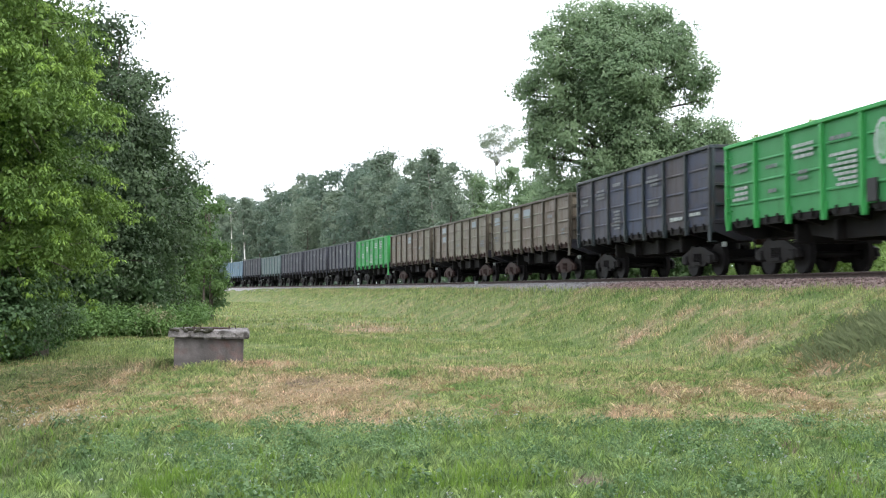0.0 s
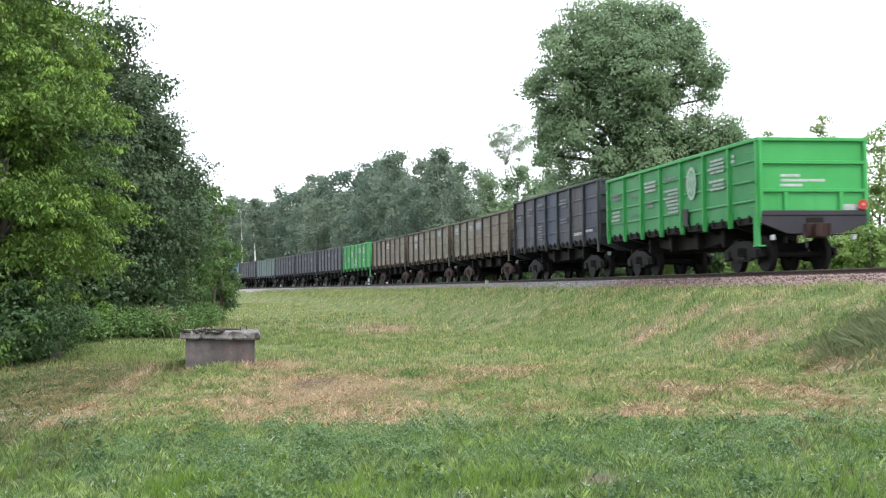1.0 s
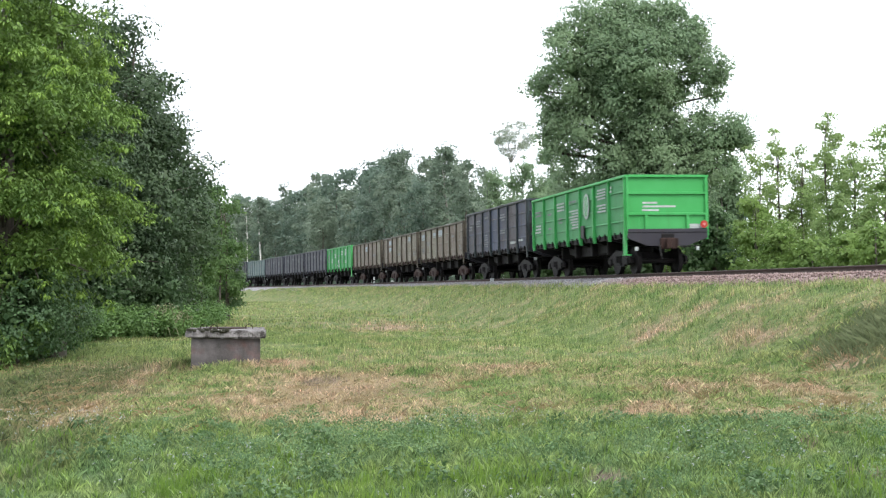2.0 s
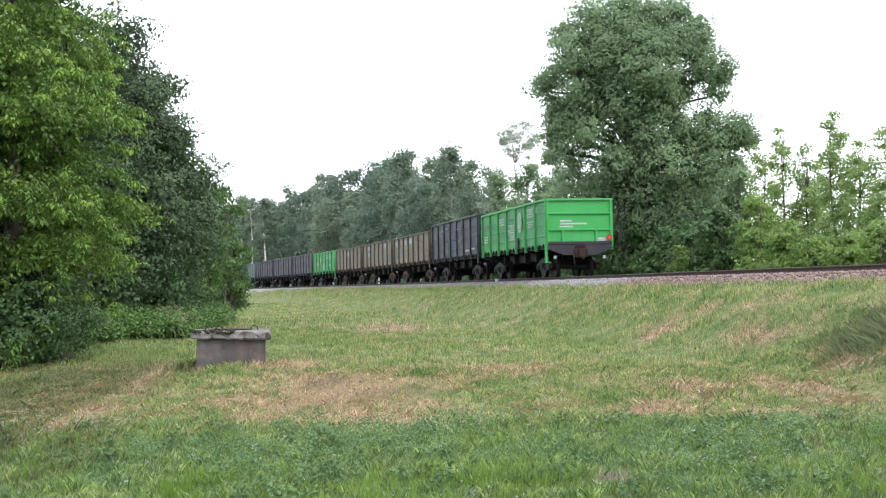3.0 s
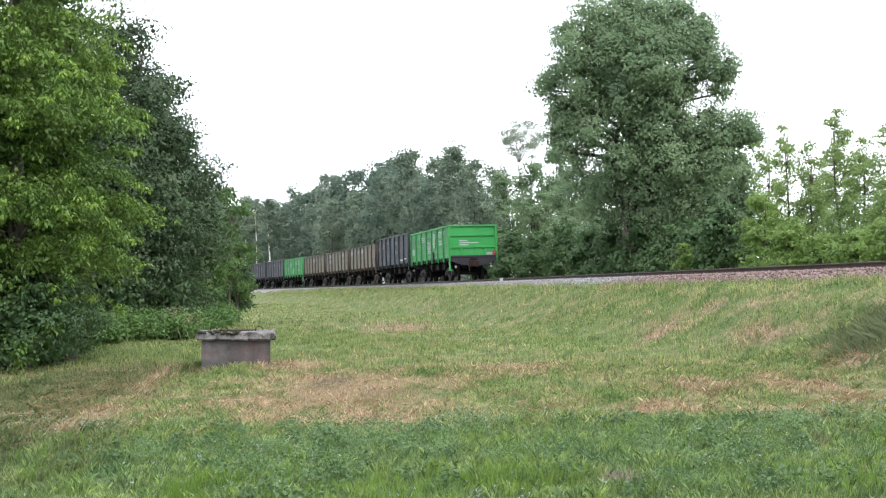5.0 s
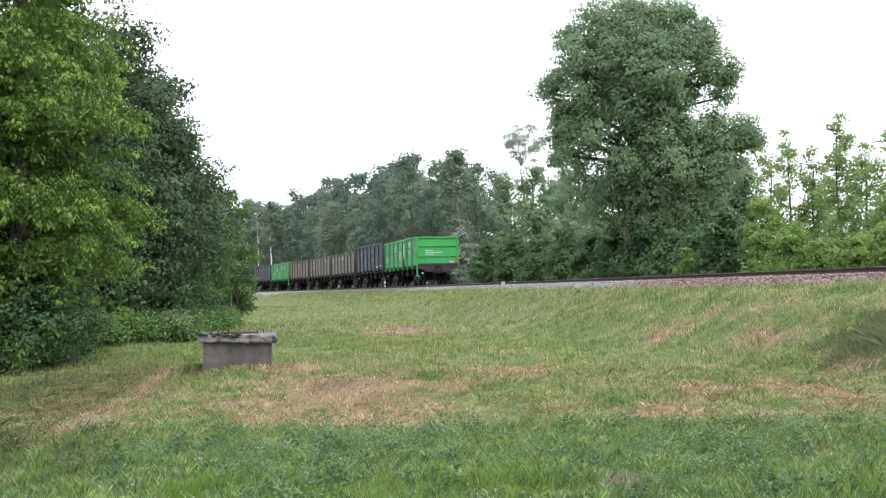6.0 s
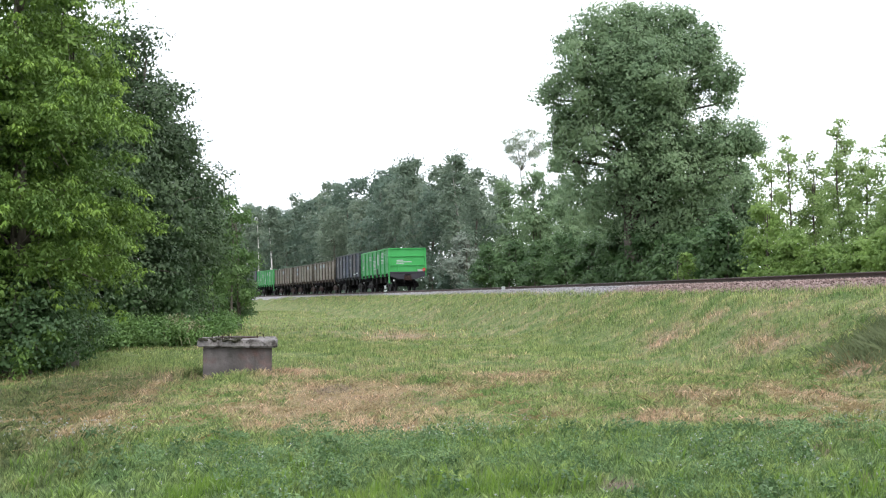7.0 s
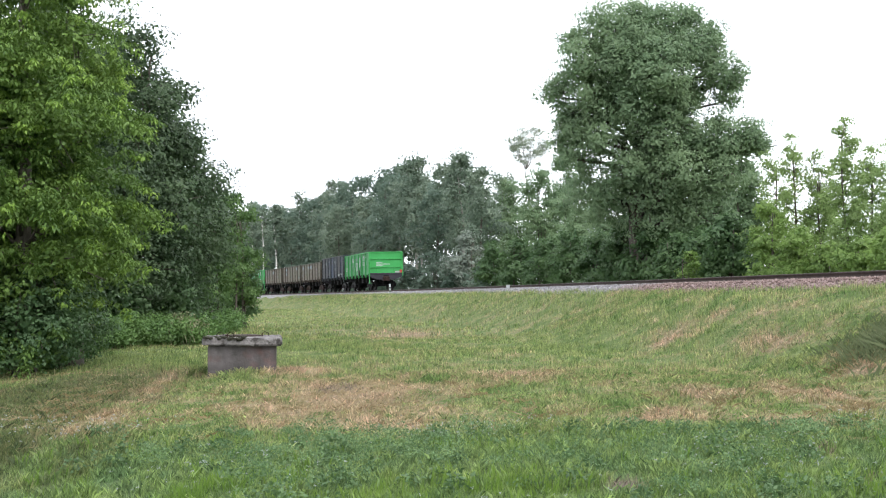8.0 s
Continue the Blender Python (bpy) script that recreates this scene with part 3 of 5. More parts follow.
        part("end_ledge", Solid().box(end * (HALF - 0.02), 0, FLOOR + 0.06, 0.14, 2 * WIDE, 0.14, 0.02), BEAM, w)
        c = Solid().box(end * (HALF + 0.18), 0, 1.06, 0.42, 0.24, 0.26, 0.03)
        c.prism([(end * (HALF + 0.34), -0.2), (end * (HALF + 0.34), 0.2), (end * (HALF + 0.5), 0.22), (end * (HALF + 0.53), 0.1), (end * (HALF + 0.42), 0.02),
                 (end * (HALF + 0.42), -0.12), (end * (HALF + 0.5), -0.2)], "z", 0.9, 1.22)
        c.box(end * (HALF + 0.05), 0, 1.06, 0.1, 0.62, 0.4, 0.03)
        part("coupler", c, RUSTY, w, "rusty automatic coupler head")
        part("uncoupling_lever", Solid().tube([(end * (HALF + 0.06), -1.35, 1.2), (end * (HALF + 0.08), -1.2, 0.98), (end * (HALF + 0.1), -0.2, 0.92)], 0.016, 5), UNDER, w)
        part("brake_hose", Solid().tube([(end * (HALF + 0.05), 0.34, 1.0), (end * (HALF + 0.2), 0.36, 0.85), (end * (HALF + 0.26), 0.36, 0.62), (end * (HALF + 0.34), 0.34, 0.5)], 0.028, 6), BLACK, w)
        part("handrail", Solid().tube([(end * HALF, 1.05, 1.62), (end * (HALF + 0.07), 1.05, 1.62), (end * (HALF + 0.07), 1.05, 2.0), (end * HALF, 1.05, 2.0)], 0.012, 5), trim, w)
    # bogies
    frame_profile = [(-1.28, 0.42), (-1.22, 0.62), (-1.0, 0.68), (-0.45, 0.86), (0.45, 0.86), (1.0, 0.68), (1.22, 0.62), (1.28, 0.42), (1.08, 0.4),
                     (1.02, 0.5), (0.82, 0.5), (0.5, 0.29), (-0.5, 0.29), (-0.82, 0.5), (-1.02, 0.5), (-1.08, 0.4)]
    for c in (-4.325, 4.325):
        b = part("bogie", Solid().box(0, 0, 0.68, 0.46, 2.1, 0.26, 0.04).tube([(0, 0, 0.8), (0, 0, 1.0)], 0.24, 12), UNDER, w, "dark cast steel bogie", pose(c, 0, 0))
        for side in (-1, 1):
            part("side_frame", Solid().prism(frame_profile, "y", side * 1.0, side * 1.1).prism([(-0.3, 0.34), (0.3, 0.34), (0.3, 0.42), (-0.3, 0.42)], "y", side * 0.9, side * 1.16).box(-0.925, side * 1.06, 0.475, 0.3, 0.2, 0.28, 0.04).box(0.925, side * 1.06, 0.475, 0.3, 0.2, 0.28, 0.04), cast, b)
            for x in (-0.2, 0.0, 0.2):
                coil = [(x, side * 1.08, 0.42 + t * 0.0225) for t in range(12)]
                part("spring", Solid().tube(coil, [0.085 if t % 2 else 0.06 for t in range(12)], 8), cast, b)
        for x in (-0.925, 0.925):
            g = Solid()
            for side in (-1, 1):
                prof = [(0.475, 0.73), (0.475, 0.86), (0.15, 0.85), (0.12, 0.9), (0.12, 0.7), (0.15, 0.75), (0.42, 0.76), (0.505, 0.7), (0.505, 0.73)]
                n = 24
                vs = [(r * math.cos(6.28319 * a / n), side * y, r * math.sin(6.28319 * a / n)) for a in range(n) for r, y in prof]
                q = len(prof)
                g.add(vs, [(a * q + j, a * q + (j + 1) % q, ((a + 1) % n) * q + (j + 1) % q, ((a + 1) % n) * q + j) for a in range(n) for j in range(q)])
                g.box(0.0, side * 1.0, 0.0, 0.16, 0.2, 0.2, 0.03)
            g.tube([(0, -1.02, 0), (0, 1.02, 0)], 0.08, 10)
            part("wheelset", g, UNDER, b, "steel wheels on their axle", pose(x, 0, 0.475))
    for x, y, z in ((-HALF + 0.1, 1.15, 0.98), (-HALF + 0.1, -1.15, 0.98)):
        part("signal_bracket", Solid().box(x - 0.02, y, z - 0.1, 0.08, 0.12, 0.14, 0.01), WHITE, w, "small white painted bracket")
    # markings on both sides: bay, across, height, width, tall
    for side in (-1, 1):
        for bay, u, v, wid, tall, kind in marks:
            a, b = POSTS[bay], POSTS[bay + 1]
            x, z = a + (b - a) * u, FLOOR + (top - FLOOR) * v
            y = side * (WIDE + 0.058)
            if kind == "oval":
                s = Solid()
                pts = [(x + wid / 2 * math.cos(t * 0.3927), z + tall / 2 * math.sin(t * 0.3927)) for t in range(16)]
                s.prism(pts, "y", y - 0.004, y + 0.004)
                plate = part("emblem", s, WHITE, w, "white oval emblem plate")
                pts = [(x + wid * 0.36 * math.cos(t * 0.3927), z + tall * 0.4 * math.sin(t * 0.3927)) for t in range(16)]
                part("emblem_field", Solid().prism(pts, "y", y - 0.007, y + 0.007), paint, plate, "wagon-coloured field of the emblem")
                for u in (-0.16, 0.0, 0.16):
                    part("emblem_bar", Solid().box(x + u, y, z, 0.07, 0.02, tall * (0.5 if u else 0.66)), WHITE, plate, "white bar of the emblem")
            elif kind == "patch":
                part("painted_patch", Solid().box(x, y - side * 0.045, z, wid, 0.03, tall, 0.004), FADED, w, "faded pale blue painted-out patch")
            elif kind == "black":
                part("document_box", Solid().box(x, y + side * 0.02, z, wid, 0.05, tall, 0.008), BLACK, w, "small black document holder")
            else:
                rows = max(1, int(tall / 0.11))
                s = Solid()
                pen = random.Random(int(bay * 100 + v * 50 + wid * 10))
                for r in range(rows):
                    u0 = -wid / 2
                    end_u = wid / 2 * pen.uniform(0.3, 1.0)
                    while u0 < end_u:
                        ln = pen.uniform(0.07, 0.28)
                        s.box(x + u0 + ln / 2, y, z + (r - (rows - 1) / 2) * (tall / rows), ln, 0.006, tall / rows * 0.58)
                        u0 += ln + 0.05
                part("marking", s, WHITE if kind == "white" else OLDWHITE, w, "painted marking bars")
    return w


SIDE_GREEN = [(1, 0.5, 0.72, 0.95, 0.6, "white"), (1, 0.5, 0.3, 0.7, 0.3, "white"), (2, 0.5, 0.72, 1.0, 0.42, "white"), (2, 0.5, 0.3, 0.9, 0.2, "old"),
              (3, 0.5, 0.6, 0.9, 0.2, "old"), (3, 0.55, 0.25, 1.1, 0.7, "white"), (4, 0.5, 0.62, 1.0, 0.45, "white"), (4, 0.5, 0.2, 0.8, 0.2, "old"),
              (5, 0.5, 0.85, 0.8, 0.2, "old"), (5, 0.5, 0.4, 0.9, 0.4, "white"), (6, 0.5, 0.5, 1.0, 0.7, "old")]
TAIL_GREEN = [(6, 0.5, 0.66, 0.9, 0.3, "old"), (6, 0.5, 0.33, 0.9, 0.42, "white"), (5, 0.5, 0.6, 0.8, 0.16, "old"), (5, 0.5, 0.3, 0.7, 0.16, "old"),
              (4, 0.5, 0.7, 1.0, 0.4, "white"), (4, 0.5, 0.42, 0.4, 0.3, "old"), (3, 0.5, 0.75, 0.9, 0.16, "old"), (3, 0.45, 0.4, 1.2, 0.8, "white"),
              (2, 0.5, 0.6, 0.75, 1.0, "oval"), (2, 0.75, 0.12, 0.4, 0.5, "black"), (1, 0.45, 0.76, 1.0, 0.44, "white"), (1, 0.45, 0.5, 1.0, 0.34, "white"),
              (0, 0.85, 0.8, 0.3, 0.3, "white")]
SIDE_NAVY = [(6, 0.5, 0.62, 0.8, 0.3, "old"), (5, 0.5, 0.7, 1.0, 0.4, "old"), (4, 0.5, 0.25, 0.8, 0.7, "old"), (4, 0.5, 0.8, 0.9, 0.2, "old"), (2, 0.5, 0.72, 0.9, 0.4, "old"),
             (2, 0.5, 0.4, 0.9, 0.25, "old"), (1, 0.4, 0.12, 0.9, 0.2, "white"), (0, 0.6, 0.15, 0.8, 0.16, "white")]
SIDE_BROWN = [(6, 0.5, 0.3, 0.8, 0.3, "old"), (5, 0.5, 0.5, 0.9, 0.3, "old"), (3, 0.5, 0.77, 1.05, 0.38, "patch"), (4, 0.5, 0.75, 0.7, 0.3, "patch"),
              (6, 0.5, 0.74, 0.9, 0.36, "patch"), (0, 0.5, 0.24, 0.6, 0.3, "old"), (1, 0.5, 0.6, 0.8, 0.2, "old")]
SIDE_OLIVE = [(5, 0.5, 0.78, 0.9, 0.36, "patch"), (5, 0.5, 0.52, 0.8, 0.34, "patch"), (1, 0.5, 0.78, 0.8, 0.36, "patch"), (0, 0.5, 0.25, 0.8, 0.36, "old"), (3, 0.5, 0.3, 0.8, 0.2, "old")]
SIDE_RUSSET = [(3, 0.5, 0.72, 0.9, 0.4, "patch"), (5, 0.5, 0.7, 0.8, 0.2, "old"), (1, 0.5, 0.4, 0.9, 0.2, "old"), (6, 0.5, 0.55, 0.8, 0.25, "old")]
SIDE_DARK = [(5, 0.5, 0.65, 0.9, 0.4, "old"), (3, 0.5, 0.7, 0.9, 0.35, "old"), (1, 0.5, 0.6, 0.9, 0.4, "old")]

tail = gondola("freight_wagon", "bright green open steel wagon, last of the train", GREEN, 3.52, TAIL_GREEN, step=0.8, sides=SHADED_GREEN)
for i, (wid, y) in enumerate(((0.55, 0.62), (1.25, 0.27), (0.62, 0.6))):
    part("marking", Solid().box(-HALF + 0.065, y, 2.52 - i * 0.13, 0.006, wid, 0.07), WHITE, tail, "white painted marking bars")
part("marking", Solid().box(-HALF + 0.065, -1.05, 1.68, 0.006, 0.6, 0.16), WHITE, tail, "white painted marking bars")
lamp = Solid().tube([(-HALF - 0.08, -1.36, 1.74), (-HALF - 0.05, -1.36, 1.74)], 0.135, 20)
disc = part("tail_signal", lamp, RED, tail, "round red tail signal disc")
part("reflector", Solid().tube([(-HALF - 0.095, -1.36, 1.74), (-HALF - 0.08, -1.36, 1.74)], 0.045, 16), plain("pale_reflector", (0.5, 0.22, 0.2), 0.3), disc, "pale centre of the disc")
navy = gondola("freight_wagon", "dark navy open steel wagon with worn markings", NAVY, 3.70, SIDE_NAVY, 3, trim=NAVY_POST)
brown = gondola("freight_wagon", "faded brown open steel wagon streaked with rust", BROWN, 3.43, SIDE_BROWN, 3, trim=BROWN_POST, cast=RUST_BROWN)
olive = gondola("freight_wagon", "faded olive-brown open steel wagon with pale patches", BROWN, 3.43, SIDE_OLIVE, 3, trim=BROWN_POST, cast=RUST_BROWN)
russet = gondola("freight_wagon", "russet-brown open steel wagon with a pale patch", BROWN, 3.43, SIDE_RUSSET, 3, trim=BROWN_POST, cast=RUST_BROWN)
green = gondola("freight_wagon", "bright green open steel wagon in mid train", GREEN, 3.52, SIDE_GREEN, step=0.8, sides=SHADED_GREEN)
dark = gondola("freight_wagon", "dark grey open steel wagon, weathered", DARK, 3.62, SIDE_DARK, 3)
teal = gondola("freight_wagon", "grey-green open steel wagon, weathered", TEAL, 3.55, SIDE_DARK, 3)
blue = gondola("freight_wagon", "pale blue open steel wagon far ahead", BLUE, 3.5, SIDE_DARK)
here = Matrix.Identity(4)
TRAIN = [tail, navy, brown, olive, russet, green, dark, copy_thing(dark, here), copy_thing(dark, here), teal, copy_thing(dark, here), blue, copy_thing(blue, here)]


def motions():
    """The train rolls away along the bend; its wheels turn."""
    def rear(t):
        return S_REAR + SPEED * t + SLOWING * t * t
    times = [i * 0.25 for i in range(33)]
    for n, wagon in enumerate(TRAIN):
        rows = []
        for t in times:
            s = rear(t) + LENGTH * n + HALF
            a, b = on_track(s - 4.325), on_track(s + 4.325)
            p, d = (a + b) / 2, b - a
            rows.append((t, pose(p.x, p.y, p.z, 0, 0, math.degrees(math.atan2(d.y, d.x)))))
        walk(wagon, rows)
    ticks = [i / FPS for i in range(241)]
    for wagon in TRAIN:
        for bogie in wagon.children:
            for w in bogie.children:
                if w.name.startswith("wheelset"):
                    x = w.location.x
                    walk(w, [(t, pose(x, 0, 0.475, 0, math.degrees((rear(t) - rear(0)) / 0.475), 0)) for t in ticks])


# ---- the concrete well beside the path ----
def concrete_well():
    rng = random.Random(3)
    x, y = -4.02, 23.15
    w = thing("concrete_well", "weathered concrete well shaft with a cracked mossy cap slab", "well", at=pose(x, y, ground_z(x, y) - 0.06, 0, 1.2, 8))
    a, t, h = 0.63, 0.12, 0.64
    for i in range(4):
        m = Matrix.Rotation(i * math.pi / 2, 4, "Z")
        n = 9
        pts = []
        for j in range(n):
            u = -a + 2 * a * j / (n - 1)
            for z, inset in ((-0.2, 0.0), (0.2, 0.006), (h, 0.0)):
                g = rng.uniform(-0.008, 0.008)
                pts.append(m @ Vector((u, -a + inset + g, z)))
        for j in range(n):
            u = (-a + t) + 2 * (a - t) * j / (n - 1)
            for z in (-0.2, 0.2, h):
                pts.append(m @ Vector((u, -a + t, z)))
        fs = []
        for j in range(n - 1):
            for q in range(2):
                fs.append((j * 3 + q, (j + 1) * 3 + q, (j + 1) * 3 + q + 1, j * 3 + q + 1))
                fs.append((27 + j * 3 + q, 27 + j * 3 + q + 1, 27 + (j + 1) * 3 + q + 1, 27 + (j + 1) * 3 + q))
            fs.append((j * 3 + 2, (j + 1) * 3 + 2, 27 + (j + 1) * 3 + 2, 27 + j * 3 + 2))
        part("shaft_wall", Solid().add(pts, fs), CONCRETE, w, "stained grey concrete wall of the shaft")
    # cap slab with chipped edges and a round manhole
    s = Solid()
    n, b = 72, 0.745
    ring = []
    for i in range(n):
        ang = 2 * math.pi * i / n
        cx, cy = math.cos(ang), math.sin(ang)
        q = b / max(abs(cx), abs(cy))
        q *= 1 - 0.012 * rng.random() - (0.03 if rng.random() < 0.15 else 0)
        ring.append((cx * q, cy * q))
    vs = []
    for px, py in ring:
        q = rng.uniform(0.965, 1.0)
        vs += [(px * 0.96, py * 0.96, h + rng.uniform(-0.01, 0.02)), (px * rng.uniform(0.985, 1), py * rng.uniform(0.985, 1), h + 0.03), (px * q, py * q, h + 0.125 + rng.uniform(-0.02, 0.01)),
               (px * (q - 0.04), py * (q - 0.04), h + 0.155 + rng.uniform(-0.02, 0.02))]
    for i in range(n):
        ang = 2 * math.pi * i / n
        vs.append((0.33 * math.cos(ang), 0.33 * math.sin(ang), h + 0.165))
    for i in range(n):
        ang = 2 * math.pi * i / n
        vs.append((0.33 * math.cos(ang), 0.33 * math.sin(ang), h))
    fs = []
    for i in range(n):
        j = (i + 1) % n
        for q in range(3):
            fs.append((i * 4 + q, j * 4 + q, j * 4 + q + 1, i * 4 + q + 1))
        fs.append((i * 4 + 3, j * 4 + 3, n * 4 + j, n * 4 + i))
        fs.append((n * 4 + i, n * 4 + j, n * 5 + j, n * 5 + i))
        fs.append((n * 5 + i, n * 5 + j, j * 4, i * 4))
    s.add(vs, fs)
    cap = part("cap_slab", s, CAP, w, "chipped cap slab with dark moss")
    lid = Solid().tube([(0, 0, h + 0.15), (0, 0, h + 0.185)], [0.36, 0.35], 24)
    part("manhole_lid", lid, RUSTY, cap, "rusty manhole lid")
    for px, py in ((-0.42, -0.35), (-0.22, -0.5), (0.42, -0.2)):
        z = h + 0.16
        hook = Solid().tube([(px - 0.06, py, z - 0.03), (px - 0.06, py, z + 0.05), (px - 0.02, py, z + 0.09), (px + 0.05, py + 0.02, z + 0.07), (px + 0.07, py + 0.02, z - 0.03)], 0.011, 6)
        part("lifting_hook", hook, RUSTY, cap, "bent rusty lifting hook")
    clods = Solid()
    for i in range(34):
        u = rng.uniform(-0.72, 0.1)
        clods.box(u, rng.uniform(-0.77, -0.4), h + rng.uniform(0.12, 0.17), rng.uniform(0.04, 0.12), rng.uniform(0.04, 0.1), rng.uniform(0.02, 0.05), 0.008, Matrix.Rotation(rng.uniform(0, 3), 4, "Z"))
    part("moss", clods, plain("dark_moss", (0.03, 0.03, 0.018), 1.0), cap, "dark dry moss")


concrete_well()

# distance pegs by the rails
def peg(name, label, s, off, tall, wide, bands):
    p = on_track(s, off)
    base = ground_z(p.x, p.y) if abs(off) > 2.9 else RAIL_Z - 0.25
    w = thing(name, label, "marker post", at=pose(p.x, p.y, base - 0.05, 0, 0, 8))
    part("post", Solid().box(0, 0, tall / 2, wide, wide, tall, 0.012), WHITE, w)
    for z in bands:
        part("band", Solid().box(0, 0, z, wide + 0.006, wide + 0.006, 0.1, 0.004), BLACK, w, "black painted band")


peg("marker_post", "small white and black picket post beside the track", 69.0, -2.6, 0.75, 0.13, (0.2, 0.45))
peg("marker_peg", "short white concrete peg beside the rail", 35.5, -1.9, 0.32, 0.16, ())


# ---- trees ----
def leaves(rng, centres, radius, count, size, droop=0.0, long=1.0, flat=0.7, under=0.25, out=None):
    """Arrays of small folded leaves: rounded puffs of foliage about the centres, leaves facing outwards; out: the way out of the crown at each centre."""
    n = len(centres) * count
    o = rng.normal(0, 1, (n, 3))
    o /= np.linalg.norm(o, axis=1, keepdims=True) + 1e-9
    o[:, 2] = np.where(rng.random(n) > under, np.abs(o[:, 2]), o[:, 2])
    r = np.repeat(radius * rng.uniform(0.6, 1.35, (len(centres), 1)), count, 0) * rng.uniform(0.55, 1.1, (n, 1))
    c = np.repeat(np.asarray(centres), count, 0) + o * r * (1, 1, flat)
    face = o + rng.normal(0, 0.55, (n, 3)) + (0, 0, 0.25)
    if out is not None:
        face = 0.45 * o + np.repeat(out, count, 0) + rng.normal(0, 0.4, (n, 3)) + (0, 0, 0.3)
    d = np.cross(face, rng.normal(0, 1, (n, 3)))
    d /= np.linalg.norm(d, axis=1, keepdims=True) + 1e-9
    d += o * 0.35 - np.array((0, 0, droop))
    d /= np.linalg.norm(d, axis=1, keepdims=True) + 1e-9
    u = np.cross(d, face)
    u /= np.linalg.norm(u, axis=1, keepdims=True) + 1e-9
    w = np.cross(u, d)
    L = size * rng.uniform(0.6, 1.4, (n, 1)) * long
    B = size * rng.uniform(0.28, 0.5, (n, 1))
    v = np.stack([c, c + d * L * 0.5 + u * B + w * B * 0.3, c + d * L, c + d * L * 0.5 - u * B + w * B * 0.3], 1)
    return v.reshape(-1, 3)


def sprays(rng, lobes, count, tufts=6, leaflets=16, size=0.085):
    """Arching shoots that leave the lobes and hang at their ends, set with umbrellas of drooping leaflets.
    Gives the leaflets along the shoots, and those of the young tips, which are coloured as if lit."""
    area = np.array([l[3] * l[4] + l[4] * l[5] + l[3] * l[5] for l in lobes])
    l = np.array(lobes)[rng.choice(len(lobes), count, p=area / area.sum())]
    d = rng.normal(0, 1, (count, 3))
    d[:, 2] = np.abs(d[:, 2]) * 0.8 - 0.25
    d /= np.linalg.norm(d, axis=1, keepdims=True)
    root = l[:, :3] + d * l[:, 3:] * rng.uniform(0.45, 0.9, (count, 1))
    way = d * (1, 1, 0.35) + (0, 0, 0.22)
    reach = rng.uniform(0.45, 1.1, (count, 1))
    out = [[], []]
    young = rng.random(count) < 0.5
    for i in range(tufts):
        q = (i + 1) / tufts
        c = root + way * reach * q - np.array((0, 0, 0.42)) * reach * q * q + rng.normal(0, 0.05, (count, 3))
        n = count * leaflets
        c = np.repeat(c, leaflets, 0)
        a = rng.uniform(0, 6.283, n)
        fall = rng.uniform(0.15, 1.25, n)
        v = np.stack([np.cos(a), np.sin(a), -fall], -1)
        v /= np.linalg.norm(v, axis=1, keepdims=True)
        u = np.stack([-np.sin(a), np.cos(a), rng.normal(0, 0.3, n)], -1)
        L, B = size * rng.uniform(0.7, 1.35, (n, 1)), size * rng.uniform(0.2, 0.32, (n, 1))
        c = c + v * rng.uniform(0.02, 0.14, (n, 1)) + rng.normal(0, 0.025, (n, 3))
        w = np.cross(u, v) * B * 0.4
        leaf = np.stack([c, c + v * L * 0.5 + u * B - w, c + v * L * 1.05 - np.array((0, 0, 0.25)) * L, c + v * L * 0.5 - u * B - w], 1)
        tip = np.repeat(young & (i >= tufts - 2), leaflets)
        out[0].append(leaf[~tip].reshape(-1, 3))
        out[1].append(leaf[tip].reshape(-1, 3))
    return np.concatenate(out[0]), np.concatenate(out[1])


def foliage(name, v, material, parent, label=""):
    f = np.arange(len(v)).reshape(-1, 4)
    ob = new(name, sheet(name, v, f, material))
    ob.parent = parent
    return tagged(ob, label)


def clumps(rng, lobes, total, inner=0.72, outer=1.0, ways=False):
    """About that many clump centres, shared out over ellipsoid lobes (x, y, z, rx, ry, rz) by their surface."""
    area = np.array([rx * ry + ry * rz + rx * rz for *_, rx, ry, rz in lobes])
    pts, away = [], []
    for (x, y, z, rx, ry, rz), part_of in zip(lobes, area / area.sum()):
        n = max(3, int(total * part_of))
        d = rng.normal(0, 1, (n, 3))
        d /= np.linalg.norm(d, axis=1, keepdims=True)
        r = rng.uniform(inner, outer, (n, 1))
        wob = 1 + 0.16 * np.sin(d[:, :1] * 5 + x) * np.sin(d[:, 1:2] * 4 + z) + 0.1 * np.sin(d[:, 2:] * 7 + y)
        p = d * r * wob * (rx, ry, rz) + (x, y, z)
        pts.append(p[p[:, 2] > 0.15])
        away.append(d[p[:, 2] > 0.15])
    return (np.concatenate(pts), np.concatenate(away)) if ways else np.concatenate(pts)


